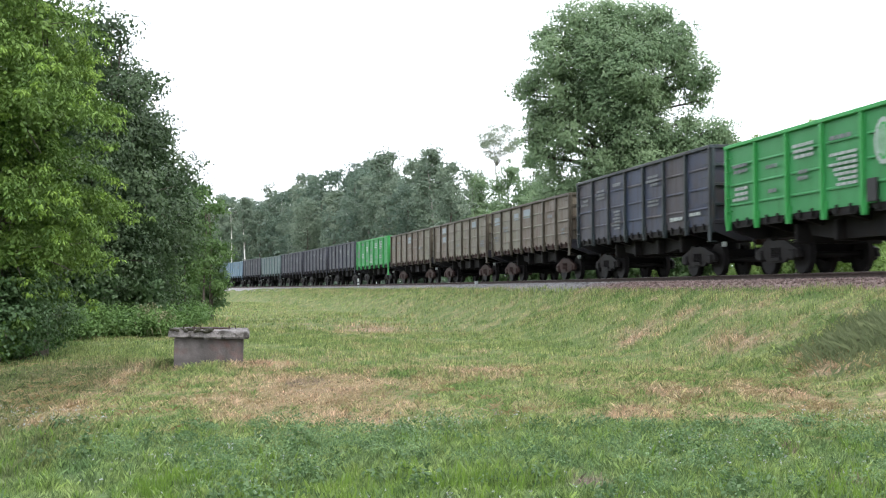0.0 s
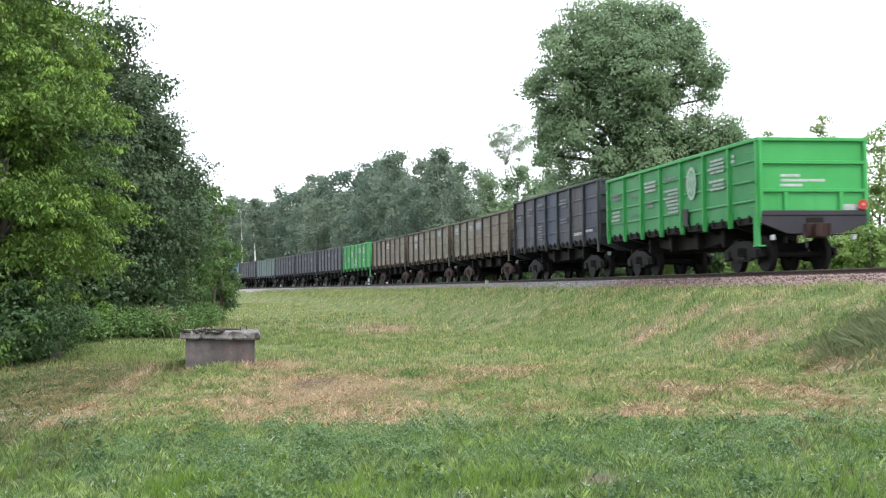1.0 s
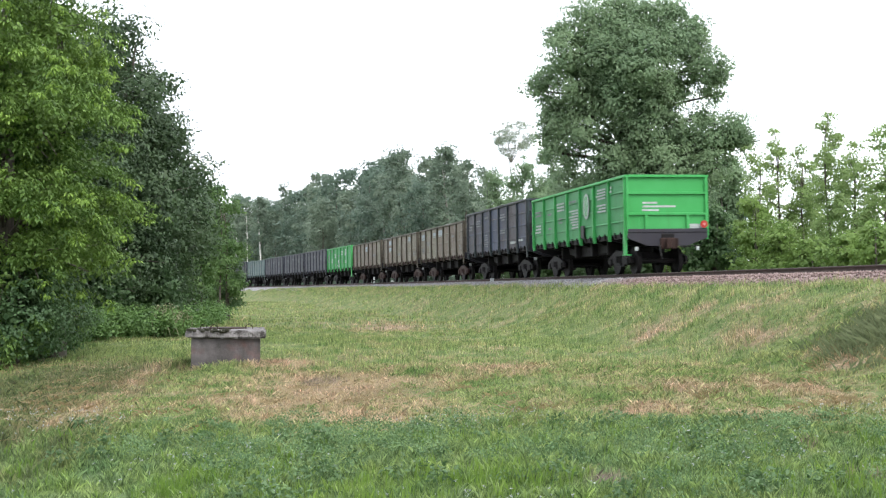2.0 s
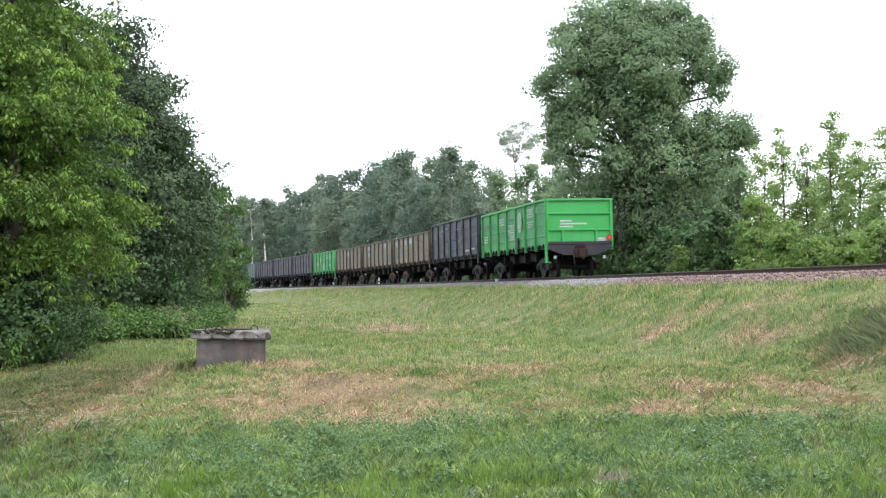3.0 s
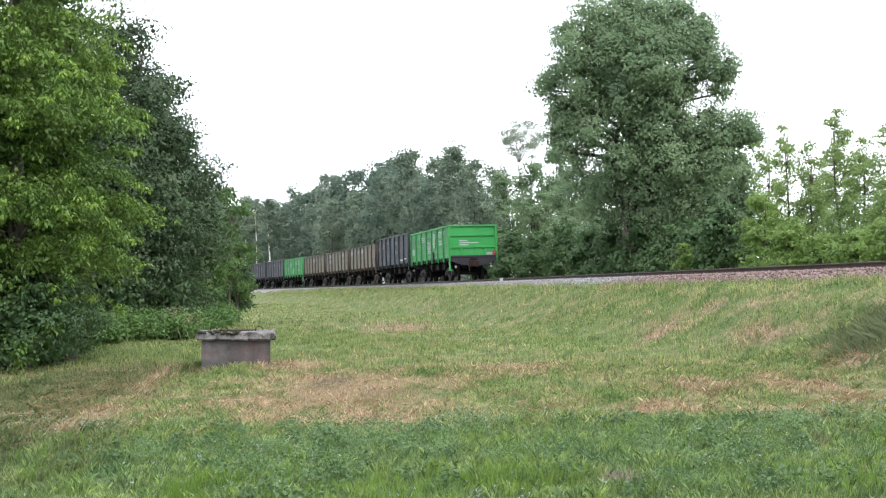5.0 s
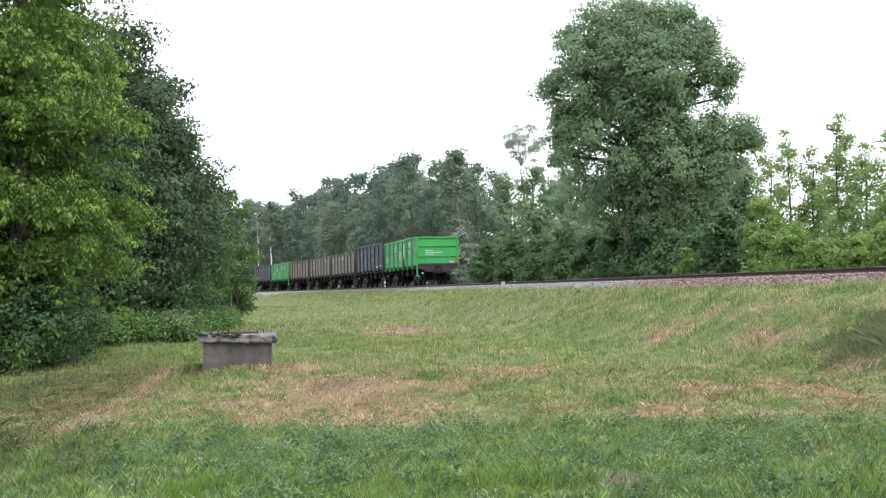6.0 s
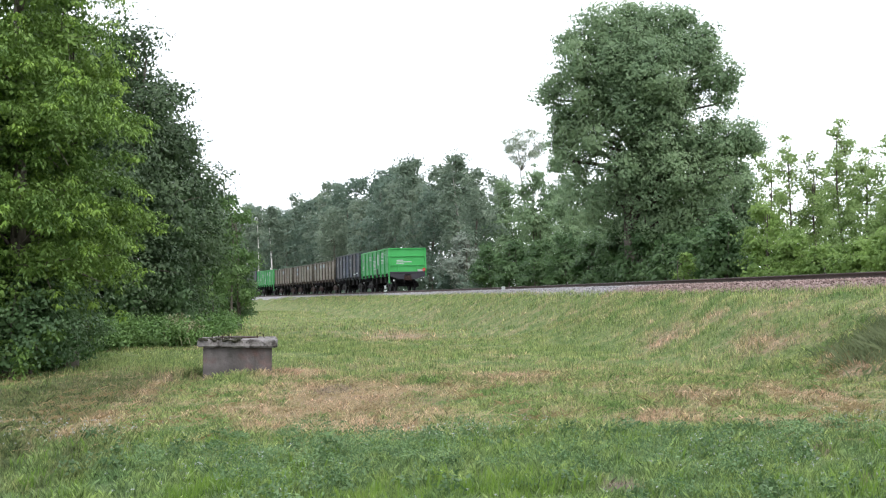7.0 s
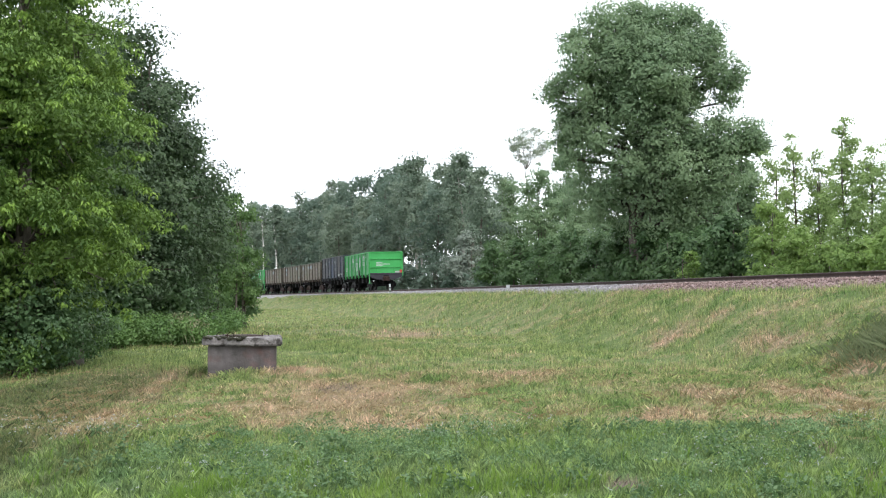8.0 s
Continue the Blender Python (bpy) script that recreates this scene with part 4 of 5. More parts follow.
def tree(name, label, at, tall, girth, lobes, leaf, bark, size, total, puff, seed, group="", category="tree", fork=0.35, droop=0.1, stems=1, lean=0.0, long=1.0, joined=False, flat=0.7, core=0.12):
    """A tapered trunk with limbs out to the lobes, and a crown of many small leaves in clumps."""
    rng = np.random.default_rng(seed)
    t = thing(name, label, category, group, at=at)
    low = min(l[2] for l in lobes)
    for k in range(stems):
        bx, by = (0, 0) if stems == 1 else (rng.uniform(-0.5, 0.5), rng.uniform(-0.5, 0.5))
        g = girth * (1 if stems == 1 else rng.uniform(0.5, 0.9))
        pts, rad = [], []
        tx, ty = rng.uniform(-0.06, 0.06) * tall + lean, rng.uniform(-0.04, 0.04) * tall
        for i in range(9):
            q = i / 8
            pts.append((bx + tx * q * q + 0.012 * tall * math.sin(q * 7 + seed), by + ty * q * q, tall * 0.9 * q - 0.15))
            rad.append(g * (1 - q) ** 0.8 * (1.35 if i == 0 else 1) + 0.015)
        s = Solid().tube(pts, rad, 8)
        part("trunk", s, bark, t, smooth=True)
        whole = Solid()
        for l in lobes[k::stems]:
            limbs = whole if joined else Solid()
            z0 = max(tall * fork * rng.uniform(0.7, 1.1), min(l[2] - 0.35 * math.hypot(l[0], l[1]) - 0.3, tall * 0.75))
            q = min(max((z0 + 0.15) / (tall * 0.9), 0), 1)
            a = Vector((bx + tx * q * q, by + ty * q * q, z0))
            b = Vector(l[:3])
            r = max(g * (1 - q) * 0.55, 0.02)
            m = (a + b) / 2 + Vector((rng.uniform(-0.2, 0.2), rng.uniform(-0.2, 0.2), 0.12 * (b - a).length))
            limbs.tube([a, m, b, b + (b - m) * 0.35], [r, r * 0.7, r * 0.4, r * 0.1], 4 if joined else 6)
            for _ in range(2 if joined else 4):
                d = Vector(rng.normal(0, 1, 3)).normalized()
                e = b + Vector((d.x * l[3], d.y * l[4], d.z * l[5])) * 0.85
                f = m.lerp(b, rng.uniform(0.2, 1))
                limbs.tube([f, f.lerp(e, 0.5) + Vector((0, 0, 0.08)), e], [r * 0.3, r * 0.2, 0.008], 3 if joined else 5, False)
            if not joined:
                part("limb", limbs, bark, t, smooth=True)
        if joined:
            part("branching", whole, bark, t, smooth=True)
    if leaf is LEAF_MAPLE:
        old, fresh = sprays(rng, lobes, int(total / 78))
        heart = leaves(rng, clumps(rng, lobes, total * 0.14, 0.1, 0.6), puff * 0.5, 5, 0.1, 0.5)
        foliage("crown", np.concatenate([old, heart]), leaf, t)
        foliage("young_foliage", fresh, LEAF_LIT_SHOOT, t, "yellow-green young leaves at the shoot tips, highlights in their colour")
        return t
    per = int(30 + 45 * max(0, puff - 0.45))
    c, away = clumps(rng, lobes, total / per, ways=True)
    v = leaves(rng, c, puff, per, size, droop, long, flat, out=away)
    if core:
        # large inner leaves close the heart of the crown
        v = np.concatenate([v, leaves(rng, clumps(rng, lobes, total * core / 8, 0.1, 0.6), puff * 0.7, 8, size * 2.0, droop)])
    foliage("crown", v, leaf, t)
    return t


def crown_lobes(rng, tall, wide, base, n=9, top=0.75):
    """Lobes of an ordinary crown, from base to the tip."""
    out = []
    for i in range(n):
        q = (i + 0.5) / n
        z = base + (tall - base) * q * 0.94
        w = wide * math.sin(math.pi * (0.18 + 0.74 * q)) ** 0.8
        a = i * 2.4 + rng.uniform(-0.5, 0.5)
        r = w * rng.uniform(0.4, 0.6)
        out.append((w * 0.55 * math.cos(a), w * 0.55 * math.sin(a), z, r, r, r * rng.uniform(0.75, 1.05)))
    out.append((0, 0, base + (tall - base) * 0.55, wide * 0.5, wide * 0.5, (tall - base) * 0.34))
    out.append((0, 0, tall - wide * 0.35, wide * 0.38, wide * 0.38, wide * 0.38))
    return out


def spot(yaw, dist):
    """A place in the meadow by bearing in degrees and distance."""
    x, y = dist * math.sin(radians(yaw)), dist * math.cos(radians(yaw))
    return x, y, ground_z(x, y)


def beyond(yaw, off):
    """Bearing and distance of the place on that bearing that lies off metres beyond the line."""
    d = np.arange(20.0, 260.0, 0.25)
    _, o = beside(d * math.sin(radians(yaw)), d * math.cos(radians(yaw)))
    return spot(yaw, float(d[np.argmax(o > off)]))


def reach_up(x, y, z, el):
    """Height over the ground at which a top stands el degrees over the eye."""
    return EYE[2] + math.hypot(x, y) * math.tan(radians(el)) - z


# the great willow behind the line; its lobes in metres across, deep and up
def great_tree():
    rng = np.random.default_rng(11)
    # across, height, radius, and how far towards the meadow
    round_heads = [(1.0, 12.6, 2.0, 2.6), (-2.6, 13.3, 1.45, 1.8), (-1.3, 15.3, 1.6, 1.2), (1.9, 15.5, 1.4, 0.4), (0.2, 16.2, 0.9, 0.4), (4.0, 15.0, 0.85, 0.2), (3.7, 14.0, 1.0, 1.0), (4.5, 12.7, 1.25, 1.0),
                   (5.2, 12.2, 0.75, 0.4), (-4.3, 11.8, 0.75, 0.6), (-3.9, 12.6, 0.75, 0.0), (-2.2, 11.5, 1.2, 1.6), (-3.6, 10.8, 0.75, 0.2), (-0.2, 10.7, 1.35, 2.2), (2.0, 10.6, 1.3, 1.6), (4.9, 11.2, 0.6, 0.4),
                   (3.3, 11.6, 0.8, 0.2), (5.9, 9.2, 1.0, 0.6), (4.7, 8.8, 1.1, 1.0), (6.4, 8.5, 0.7, 0.2), (-1.9, 9.0, 1.0, 1.8), (-3.1, 8.2, 0.9, 0.8), (1.2, 9.0, 1.3, 1.6), (3.0, 9.0, 1.1, 1.2),
                   (-3.2, 9.8, 1.1, 0.4), (-2.4, 10.2, 1.0, 1.0), (4.3, 10.0, 0.7, 0.4), (-3.9, 9.2, 0.7, 0.2), (0.2, 14.3, 1.5, 1.6), (-3.2, 15.0, 0.8, 0.2), (3.1, 16.0, 0.7, 0.0), (-0.6, 13.2, 1.3, 2.4), (2.6, 13.8, 1.2, 1.4), (-0.3, 7.4, 1.3, 1.4), (2.2, 7.2, 1.5, 1.6), (4.4, 7.0, 1.2, 1.0)]
    lobes = [(x, -y, z * 0.965, r, r, r * 0.92) for x, z, r, y in round_heads]
    # the hidden half and the heart
    lobes += [(x, y, z, r, r, r) for x, z, r, y in ((0.3, 13.8, 2.2, 0.8), (-1.2, 11.4, 1.6, 1.0), (1.8, 11.4, 1.8, 1.2), (0.4, 8.2, 1.8, 0.8), (2.6, 8.0, 1.6, 0.9), (1.0, 5.4, 2.2, 0.3), (-2.0, 6.0, 1.8, 0.4), (3.2, 5.0, 1.8, 0.2))]
    x, y, z = spot(8.8, 66)
    tree("willow_tree", "tall broad willow with dense grey-green crown behind the track", pose(x, y, z, 0, 0, -9), 16.0, 0.5, lobes, LEAF_BIG, BARK, 0.15, 125000, 0.45, 21, fork=0.25, core=0.04, flat=0.9)


great_tree()

# bushes along the far side of the line, then the taller willows behind: bearing, metres beyond it, degrees up, width, leaf, seed
HAZELS = [(1.9, 9, 2.4, 1.9, LEAF_BUSH, 1), (3.2, 8, 2.5, 2.0, LEAF_BUSH, 2), (4.5, 7.5, 2.4, 1.9, LEAF_BUSH, 3), (5.7, 7, 2.7, 1.9, LEAF_BUSH, 4), (6.9, 7, 2.5, 1.7, LEAF_BUSH, 5),
          (8.1, 6.5, 3.3, 1.8, LEAF_BUSH, 6), (9.2, 6, 2.9, 1.5, LEAF_BUSH, 9), (10.6, 6, 2.6, 1.4, LEAF_BUSH, 10), (13.0, 5.6, 3.2, 1.6, LEAF_BUSH, 11), (11.8, 6, 2.7, 1.4, LEAF_BUSH, 18)]
WILLOWS = [(8.8, 9, 4.9, 2.1, LEAF_BIG, 7), (10.3, 9, 5.2, 2.4, LEAF_BIG, 8), (11.8, 10, 4.8, 2.1, LEAF_BIG, 12), (13.7, 16, 6.9, 2.0, LEAF_BIG, 13), (2.9, 18, 5.4, 3.6, LEAF_BIG, 14),
           (4.3, 16, 5.9, 3.4, LEAF_BIG, 15), (5.4, 24, 6.6, 3.4, LEAF_BIG, 21), (5.9, 15, 5.0, 2.5, LEAF_BIG, 16), (7.3, 12, 4.6, 2.4, LEAF_BIG, 17), (1.2, 26, 3.8, 3.0, LEAF_FAR_DARK, 19),
           (12.4, 17, 6.6, 2.4, LEAF_BIG, 20)]
for yaw, off, el, wide, leaf, seed in HAZELS + WILLOWS:
    x, y, z = beyond(yaw, off)
    tall = reach_up(x, y, z, el)
    lb = crown_lobes(np.random.default_rng(seed), tall, wide, tall * 0.1, 9)
    tree("bush", "dense dark green bush beside the railway" if leaf is LEAF_BUSH else "tall grey-green willow bush beyond the railway", pose(x, y, z, 0, 0, seed * 40), tall, 0.1, lb, leaf, BARK, 0.18, 1250 * wide * tall ** 0.5, 0.42, seed,
         "bushes beyond the track", "bush", 0.1, stems=3)
x, y, z = beyond(0.8, 10)
tall = reach_up(x, y, z, 2.9)
tree("silver_willow_bush", "silvery willow bush beside the track", pose(x, y, z), tall, 0.1, crown_lobes(np.random.default_rng(5), tall, 2.6, 0.5, 8), LEAF_SILVER, BARK, 0.17, 6000, 0.42, 31, "", "bush", 0.1, stems=3)
x, y, z = beyond(11.2, 3.6)
tree("sapling", "bright green young shrub beside the rails", pose(x, y, z), 1.7, 0.03, crown_lobes(np.random.default_rng(6), 1.7, 0.5, 0.3, 5), LEAF_LIME, BARK, 0.09, 1200, 0.18, 32, "", "bush", 0.1, stems=2)
# young slender trees: bearing, metres beyond the line, degrees up, width, seed
YOUNG = [(14.9, 10, 5.9, 1.1, 41), (15.8, 9, 7.1, 1.15, 42), (16.9, 10, 6.1, 1.0, 43), (18.2, 9, 7.5, 1.0, 44), (19.2, 9, 6.1, 1.2, 45), (20.4, 9, 6.9, 1.3, 46), (17.5, 13, 5.5, 1.0, 47), (21.8, 10, 7.5, 1.3, 48)]
for yaw, off, el, wide, seed in YOUNG:
    x, y, z = beyond(yaw, off)
    tall = reach_up(x, y, z, el)
    rng = np.random.default_rng(seed)
    lb = []
    for i in range(16):
        q = i / 15
        a = i * 2.4
        r = wide * (0.56 - 0.36 * q) * rng.uniform(0.7, 1.25)
        lb.append((wide * 0.9 * (1 - q * 0.85) * math.cos(a), wide * 0.9 * (1 - q * 0.85) * math.sin(a), 0.6 + (tall - 0.8) * q, r, r, r * 1.5))
    tree("young_locust_tree", "slender young tree with light airy leaves", pose(x, y, z, 0, 0, seed * 33), tall, 0.06, lb, LEAF_YOUNG, BARK, 0.105, 11500, 0.27, seed, "young trees", "tree", 0.1, core=0, long=1.2)
for yaw, off, el, wide, seed in ((14.7, 6, 4.0, 1.4, 51), (15.9, 5.5, 2.6, 1.2, 52), (17.2, 6, 1.8, 1.1, 53), (18.9, 6, 2.0, 1.2, 54), (20.2, 6, 2.6, 1.4, 55)):
    x, y, z = beyond(yaw, off)
    tall = reach_up(x, y, z, el)
    tree("light_green_bush", "light green leafy bush beyond the rails", pose(x, y, z, 0, 0, seed * 20), tall, 0.06, crown_lobes(np.random.default_rng(seed), tall, wide, 0.3, 7), LEAF_LIME, BARK, 0.12, 3800, 0.3, seed,
         "light bushes", "bush", 0.1, stems=3)

# the wood along the bend: a few trees, repeated
TALLS = (16.5, 18.5, 15.0, 17.5, 14.0, 16.0)


def wood():
    rng = np.random.default_rng(77)
    kinds = []
    for i in range(6):
        tall = TALLS[i]
        wide = (3.2, 2.8, 3.6, 2.6, 3.4, 2.4)[i]
        base = tall * (0.36, 0.45, 0.25, 0.5, 0.2, 0.4)[i]
        bark = (BARK, PALEBARK, BARK, BIRCH, BARK, PALEBARK)[i]
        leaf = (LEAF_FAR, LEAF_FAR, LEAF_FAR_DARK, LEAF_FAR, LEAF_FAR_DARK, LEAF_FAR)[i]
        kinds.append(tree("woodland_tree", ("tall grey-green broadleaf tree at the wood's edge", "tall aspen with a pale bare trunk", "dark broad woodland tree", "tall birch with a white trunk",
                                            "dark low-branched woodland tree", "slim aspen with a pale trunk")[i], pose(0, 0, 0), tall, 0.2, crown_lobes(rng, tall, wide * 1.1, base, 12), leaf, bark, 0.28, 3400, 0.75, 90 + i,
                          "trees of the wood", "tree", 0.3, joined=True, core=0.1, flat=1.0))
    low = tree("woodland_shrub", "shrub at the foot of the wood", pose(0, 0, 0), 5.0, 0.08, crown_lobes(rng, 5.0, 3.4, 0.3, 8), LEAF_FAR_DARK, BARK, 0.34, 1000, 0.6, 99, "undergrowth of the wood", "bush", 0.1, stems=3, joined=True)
    first = set()
    spots = []
    for s in np.arange(84, 300, 6.4):
        for row, off in enumerate((13, 20, 29)):
            p = on_track(s, off)
            if p.x / p.y > 0.04 or (row == 2 and int(s / 6.4) % 2):
                continue
            spots.append((s + rng.uniform(-2.2, 2.2), off + rng.uniform(-2, 2), row))
    for s, off, row in spots:
        i = int(rng.integers(0, 6))
        p = on_track(s, off)
        m = pose(p.x, p.y, ground_z(p.x, p.y) - 0.1, 0, 0, rng.uniform(0, 360))
        el = float(np.interp(math.degrees(math.atan2(p.x, p.y)), (-11, -7.5, -5, -3, -1.3, 0.5, 2.2), (3.8, 4.4, 5.4, 5.7, 6.9, 6.8, 5.6)))
        k = reach_up(p.x, p.y, ground_z(p.x, p.y), el) / TALLS[i] * float(rng.uniform(0.76, 1.07)) * (0.96, 1.0, 1.02)[row]
        k = min(max(k, 0.7), 1.7)
        if i not in first:
            first.add(i)
            kinds[i].matrix_basis = m
            ob = kinds[i]
        else:
            ob = copy_thing(kinds[i], m)
        ob.scale = (k, k, k)
    used = False
    for s in np.arange(84, 260, 5.0):
        p = on_track(s + rng.uniform(-1.5, 1.5), rng.uniform(8.0, 11))
        m = pose(p.x, p.y, ground_z(p.x, p.y) - 0.1, 0, 0, rng.uniform(0, 360))
        ob = copy_thing(low, m) if used else low
        if not used:
            low.matrix_basis = m
        used = True
        k = float(rng.uniform(0.55, 1.0))
        ob.scale = (k, k, k)


wood()
for yaw, el, seed in ((-9.35, 3.9, 81), (-8.85, 4.1, 82), (-8.2, 4.3, 83)):
    x, y, z = beyond(yaw, 8.5)
    tall = reach_up(x, y, z, el)
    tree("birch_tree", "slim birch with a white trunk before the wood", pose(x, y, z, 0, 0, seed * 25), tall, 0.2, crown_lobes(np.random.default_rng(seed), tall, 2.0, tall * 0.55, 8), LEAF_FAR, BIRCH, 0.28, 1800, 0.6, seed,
         "birches by the line", "tree", 0.5, joined=True)
x, y, z = beyond(3.75, 26)
tall = reach_up(x, y, z, 7.8)
rng = np.random.default_rng(18)
way = rng.normal(0, 1, (30, 3))
way *= (rng.uniform(0.3, 1, (30, 1)) ** 0.5) / np.linalg.norm(way, axis=1, keepdims=True)
lb = [(2.7 * u, 1.6 * v, tall - 2.7 + 2.3 * w, 0.6, 0.6, 0.5) for u, v, w in way.tolist()]
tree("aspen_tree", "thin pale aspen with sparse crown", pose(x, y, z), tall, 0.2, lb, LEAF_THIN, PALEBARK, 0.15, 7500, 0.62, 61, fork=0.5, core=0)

# the belt of trees beside the meadow: bearing, distance, degrees up, width, base, leaf, seed
BELT = [(-19.6, 26, 18.0, 2.3, 0.2, LEAF_MAPLE, 61), (-17.4, 28, 14.6, 1.6, 1.9, LEAF_MAPLE, 62), (-22.8, 27, 18.0, 2.6, 0.4, LEAF_MAPLE, 63), (-18.9, 27.5, 7.3, 1.3, 0.6, LEAF_MAPLE, 60),
        (-14.8, 41, 12.9, 2.8, 0.6, LEAF_DARK, 64), (-13.0, 43, 10.4, 2.1, 0.5, LEAF_DARK, 65), (-12.4, 46, 7.8, 2.1, 0.4, LEAF_DARK, 66), (-18.6, 38, 15.0, 3.3, 0.8, LEAF_DARK, 67),
        (-15.2, 49, 11.0, 2.5, 0.5, LEAF_DARK, 70), (-18.6, 32, 6.0, 1.7, 0.3, LEAF_DARK, 59), (-16.0, 39.5, 6.5, 2.2, 0.3, LEAF_DARK, 58)]
for yaw, dist, el, wide, base, leaf, seed in BELT:
    x, y, z = spot(yaw, dist)
    tall = reach_up(x, y, z, el)
    maple = leaf is LEAF_MAPLE
    lb = crown_lobes(np.random.default_rng(seed), tall, wide, base, 16 if maple else 14)
    if maple and wide > 2:
        lb += [(wide * 0.5 * math.cos(a * 1.57), wide * 0.5 * math.sin(a * 1.57), tall * (0.22 + 0.1 * (a // 4)), wide * 0.36, wide * 0.36, wide * 0.3) for a in range(8)]
    tree("box_elder_tree" if maple else "alder_tree", "box elder with drooping light green leaves" if maple else "dark dense alder at the meadow's edge", pose(x, y, z, 0, 0, seed * 17), tall, 0.2, lb, leaf, BARK,
         0.085 if maple else 0.115, (11500 if maple else 6200) * wide * (tall / 8), 0.72 if maple else 0.5, seed, "trees beside the meadow", "tree", 0.15, droop=0.6 if maple else 0.1, long=1.3 if maple else 1.0, flat=0.3 if maple else 0.7)
# seeds over 77 are bushes added in place of shade under the box elders
for yaw, dist, el, wide, seed in ((-11.3, 54, 4.8, 1.4, 71), (-10.3, 57, 4.2, 1.7, 72), (-12.2, 50, 4.9, 1.5, 73), (-13.4, 41, 2.0, 1.2, 74), (-15.2, 39, 2.0, 1.2, 75), (-10.9, 64, 4.6, 2.0, 76), (-9.9, 59, 2.4, 1.1, 77),
                                 (-20.0, 25.6, 1.5, 1.5, 78), (-18.6, 26.6, 1.6, 1.1, 79), (-17.9, 29.0, 0.9, 1.0, 80)):
    x, y, z = spot(yaw, dist)
    tall = reach_up(x, y, z, el)
    lb = crown_lobes(np.random.default_rng(seed), tall * 0.93, wide, 0.2, 9)
    if el > 4:
        lb += [(wide * 0.55 * math.cos(a * 1.9), wide * 0.55 * math.sin(a * 1.9), tall * (0.93 + 0.03 * (a % 3)), 0.07, 0.07, 0.5) for a in range(7)]
    tree("bush", "leafy bush added to darken the shade under the box elders" if seed > 77 else "leafy green bush at the meadow's edge", pose(x, y, z, 0, 0, seed * 31), tall, 0.06, lb, LEAF_HEDGE if seed < 74 else LEAF_BUSH, BARK, 0.075 if seed > 77 else 0.12, (9000 if seed > 77 else 3800) * wide, 0.3, seed,
         "bushes beside the meadow", "bush", 0.1, stems=3)


# ---- grass and herbs of the meadow ----
def blades(rng, x, y, tall, wide, lean=0.35, tips=True):
    """Arrays of bent grass blades standing at x, y."""
    n = len(x)
    z = height(x, y)
    p = np.stack([x, y, z - 0.01], -1)
    a = rng.uniform(0, 6.283, n)
    side = np.stack([np.cos(a), np.sin(a), np.zeros(n)], -1) * (wide * rng.uniform(0.6, 1.4, n))[:, None]
    b = rng.uniform(0, 6.283, n)
    h = tall * rng.uniform(0.45, 1.25, n)
    bend = np.stack([np.cos(b), np.sin(b), np.zeros(n)], -1) * (h * np.abs(rng.normal(0, lean, n)))[:, None]
    up = np.stack([np.zeros(n), np.zeros(n), h], -1)
    if not tips:
        return np.stack([p - side, p + side, p + up * 0.95 + bend], 1).reshape(-1, 3)
    v = np.stack([p - side, p + side, p + up * 0.6 + bend * 0.45 + side * 0.7, p + up * 0.95 + bend * 1.2], 1)
    return v.reshape(-1, 3)


def patchy(x, y, size, seed):
    """Smooth random values from 0 to 1 over the plan, in patches of that size."""
    g = np.random.default_rng(seed).random((64, 64))
    u, w = np.asarray(x) / size, np.asarray(y) / size
    i, j = np.floor(u).astype(int), np.floor(w).astype(int)
    a, b = u - i, w - j
    a, b = a * a * (3 - 2 * a), b * b * (3 - 2 * b)
    i, j, i2, j2 = i % 64, j % 64, (i + 1) % 64, (j + 1) % 64
    return (g[i, j] * (1 - a) + g[i2, j] * a) * (1 - b) + (g[i, j2] * (1 - a) + g[i2, j2] * a) * b


def tufted(rng, x, y, tall, fine=0.16):
    """Heights of blades: tufts, hollows and broader rank patches; some places stay bare."""
    k = 0.25 + 1.1 * patchy(x, y, fine, 3) ** 2 + 0.5 * patchy(x, y, fine * 4, 4) + 0.5 * patchy(x, y, fine * 15, 5) ** 2
    return tall * k, rng.random(len(x)) < np.clip(k * 0.9, 0.15, 1)


def strew(rng, n, x0, x1, y0, y1, reach=0.42):
    """Random places on the meadow side of the line."""
    x, y = rng.uniform(x0, x1, n), rng.uniform(y0, y1, n)
    s, off = beside(x, y)
    ok = (off < -2.55) & (np.abs(x) < reach * y + 2.5)
    ok &= np.hypot(x - WELL[0], y - WELL[1]) > 0.85
    return x[ok], y[ok]


WELL = (-4.02, 23.15)


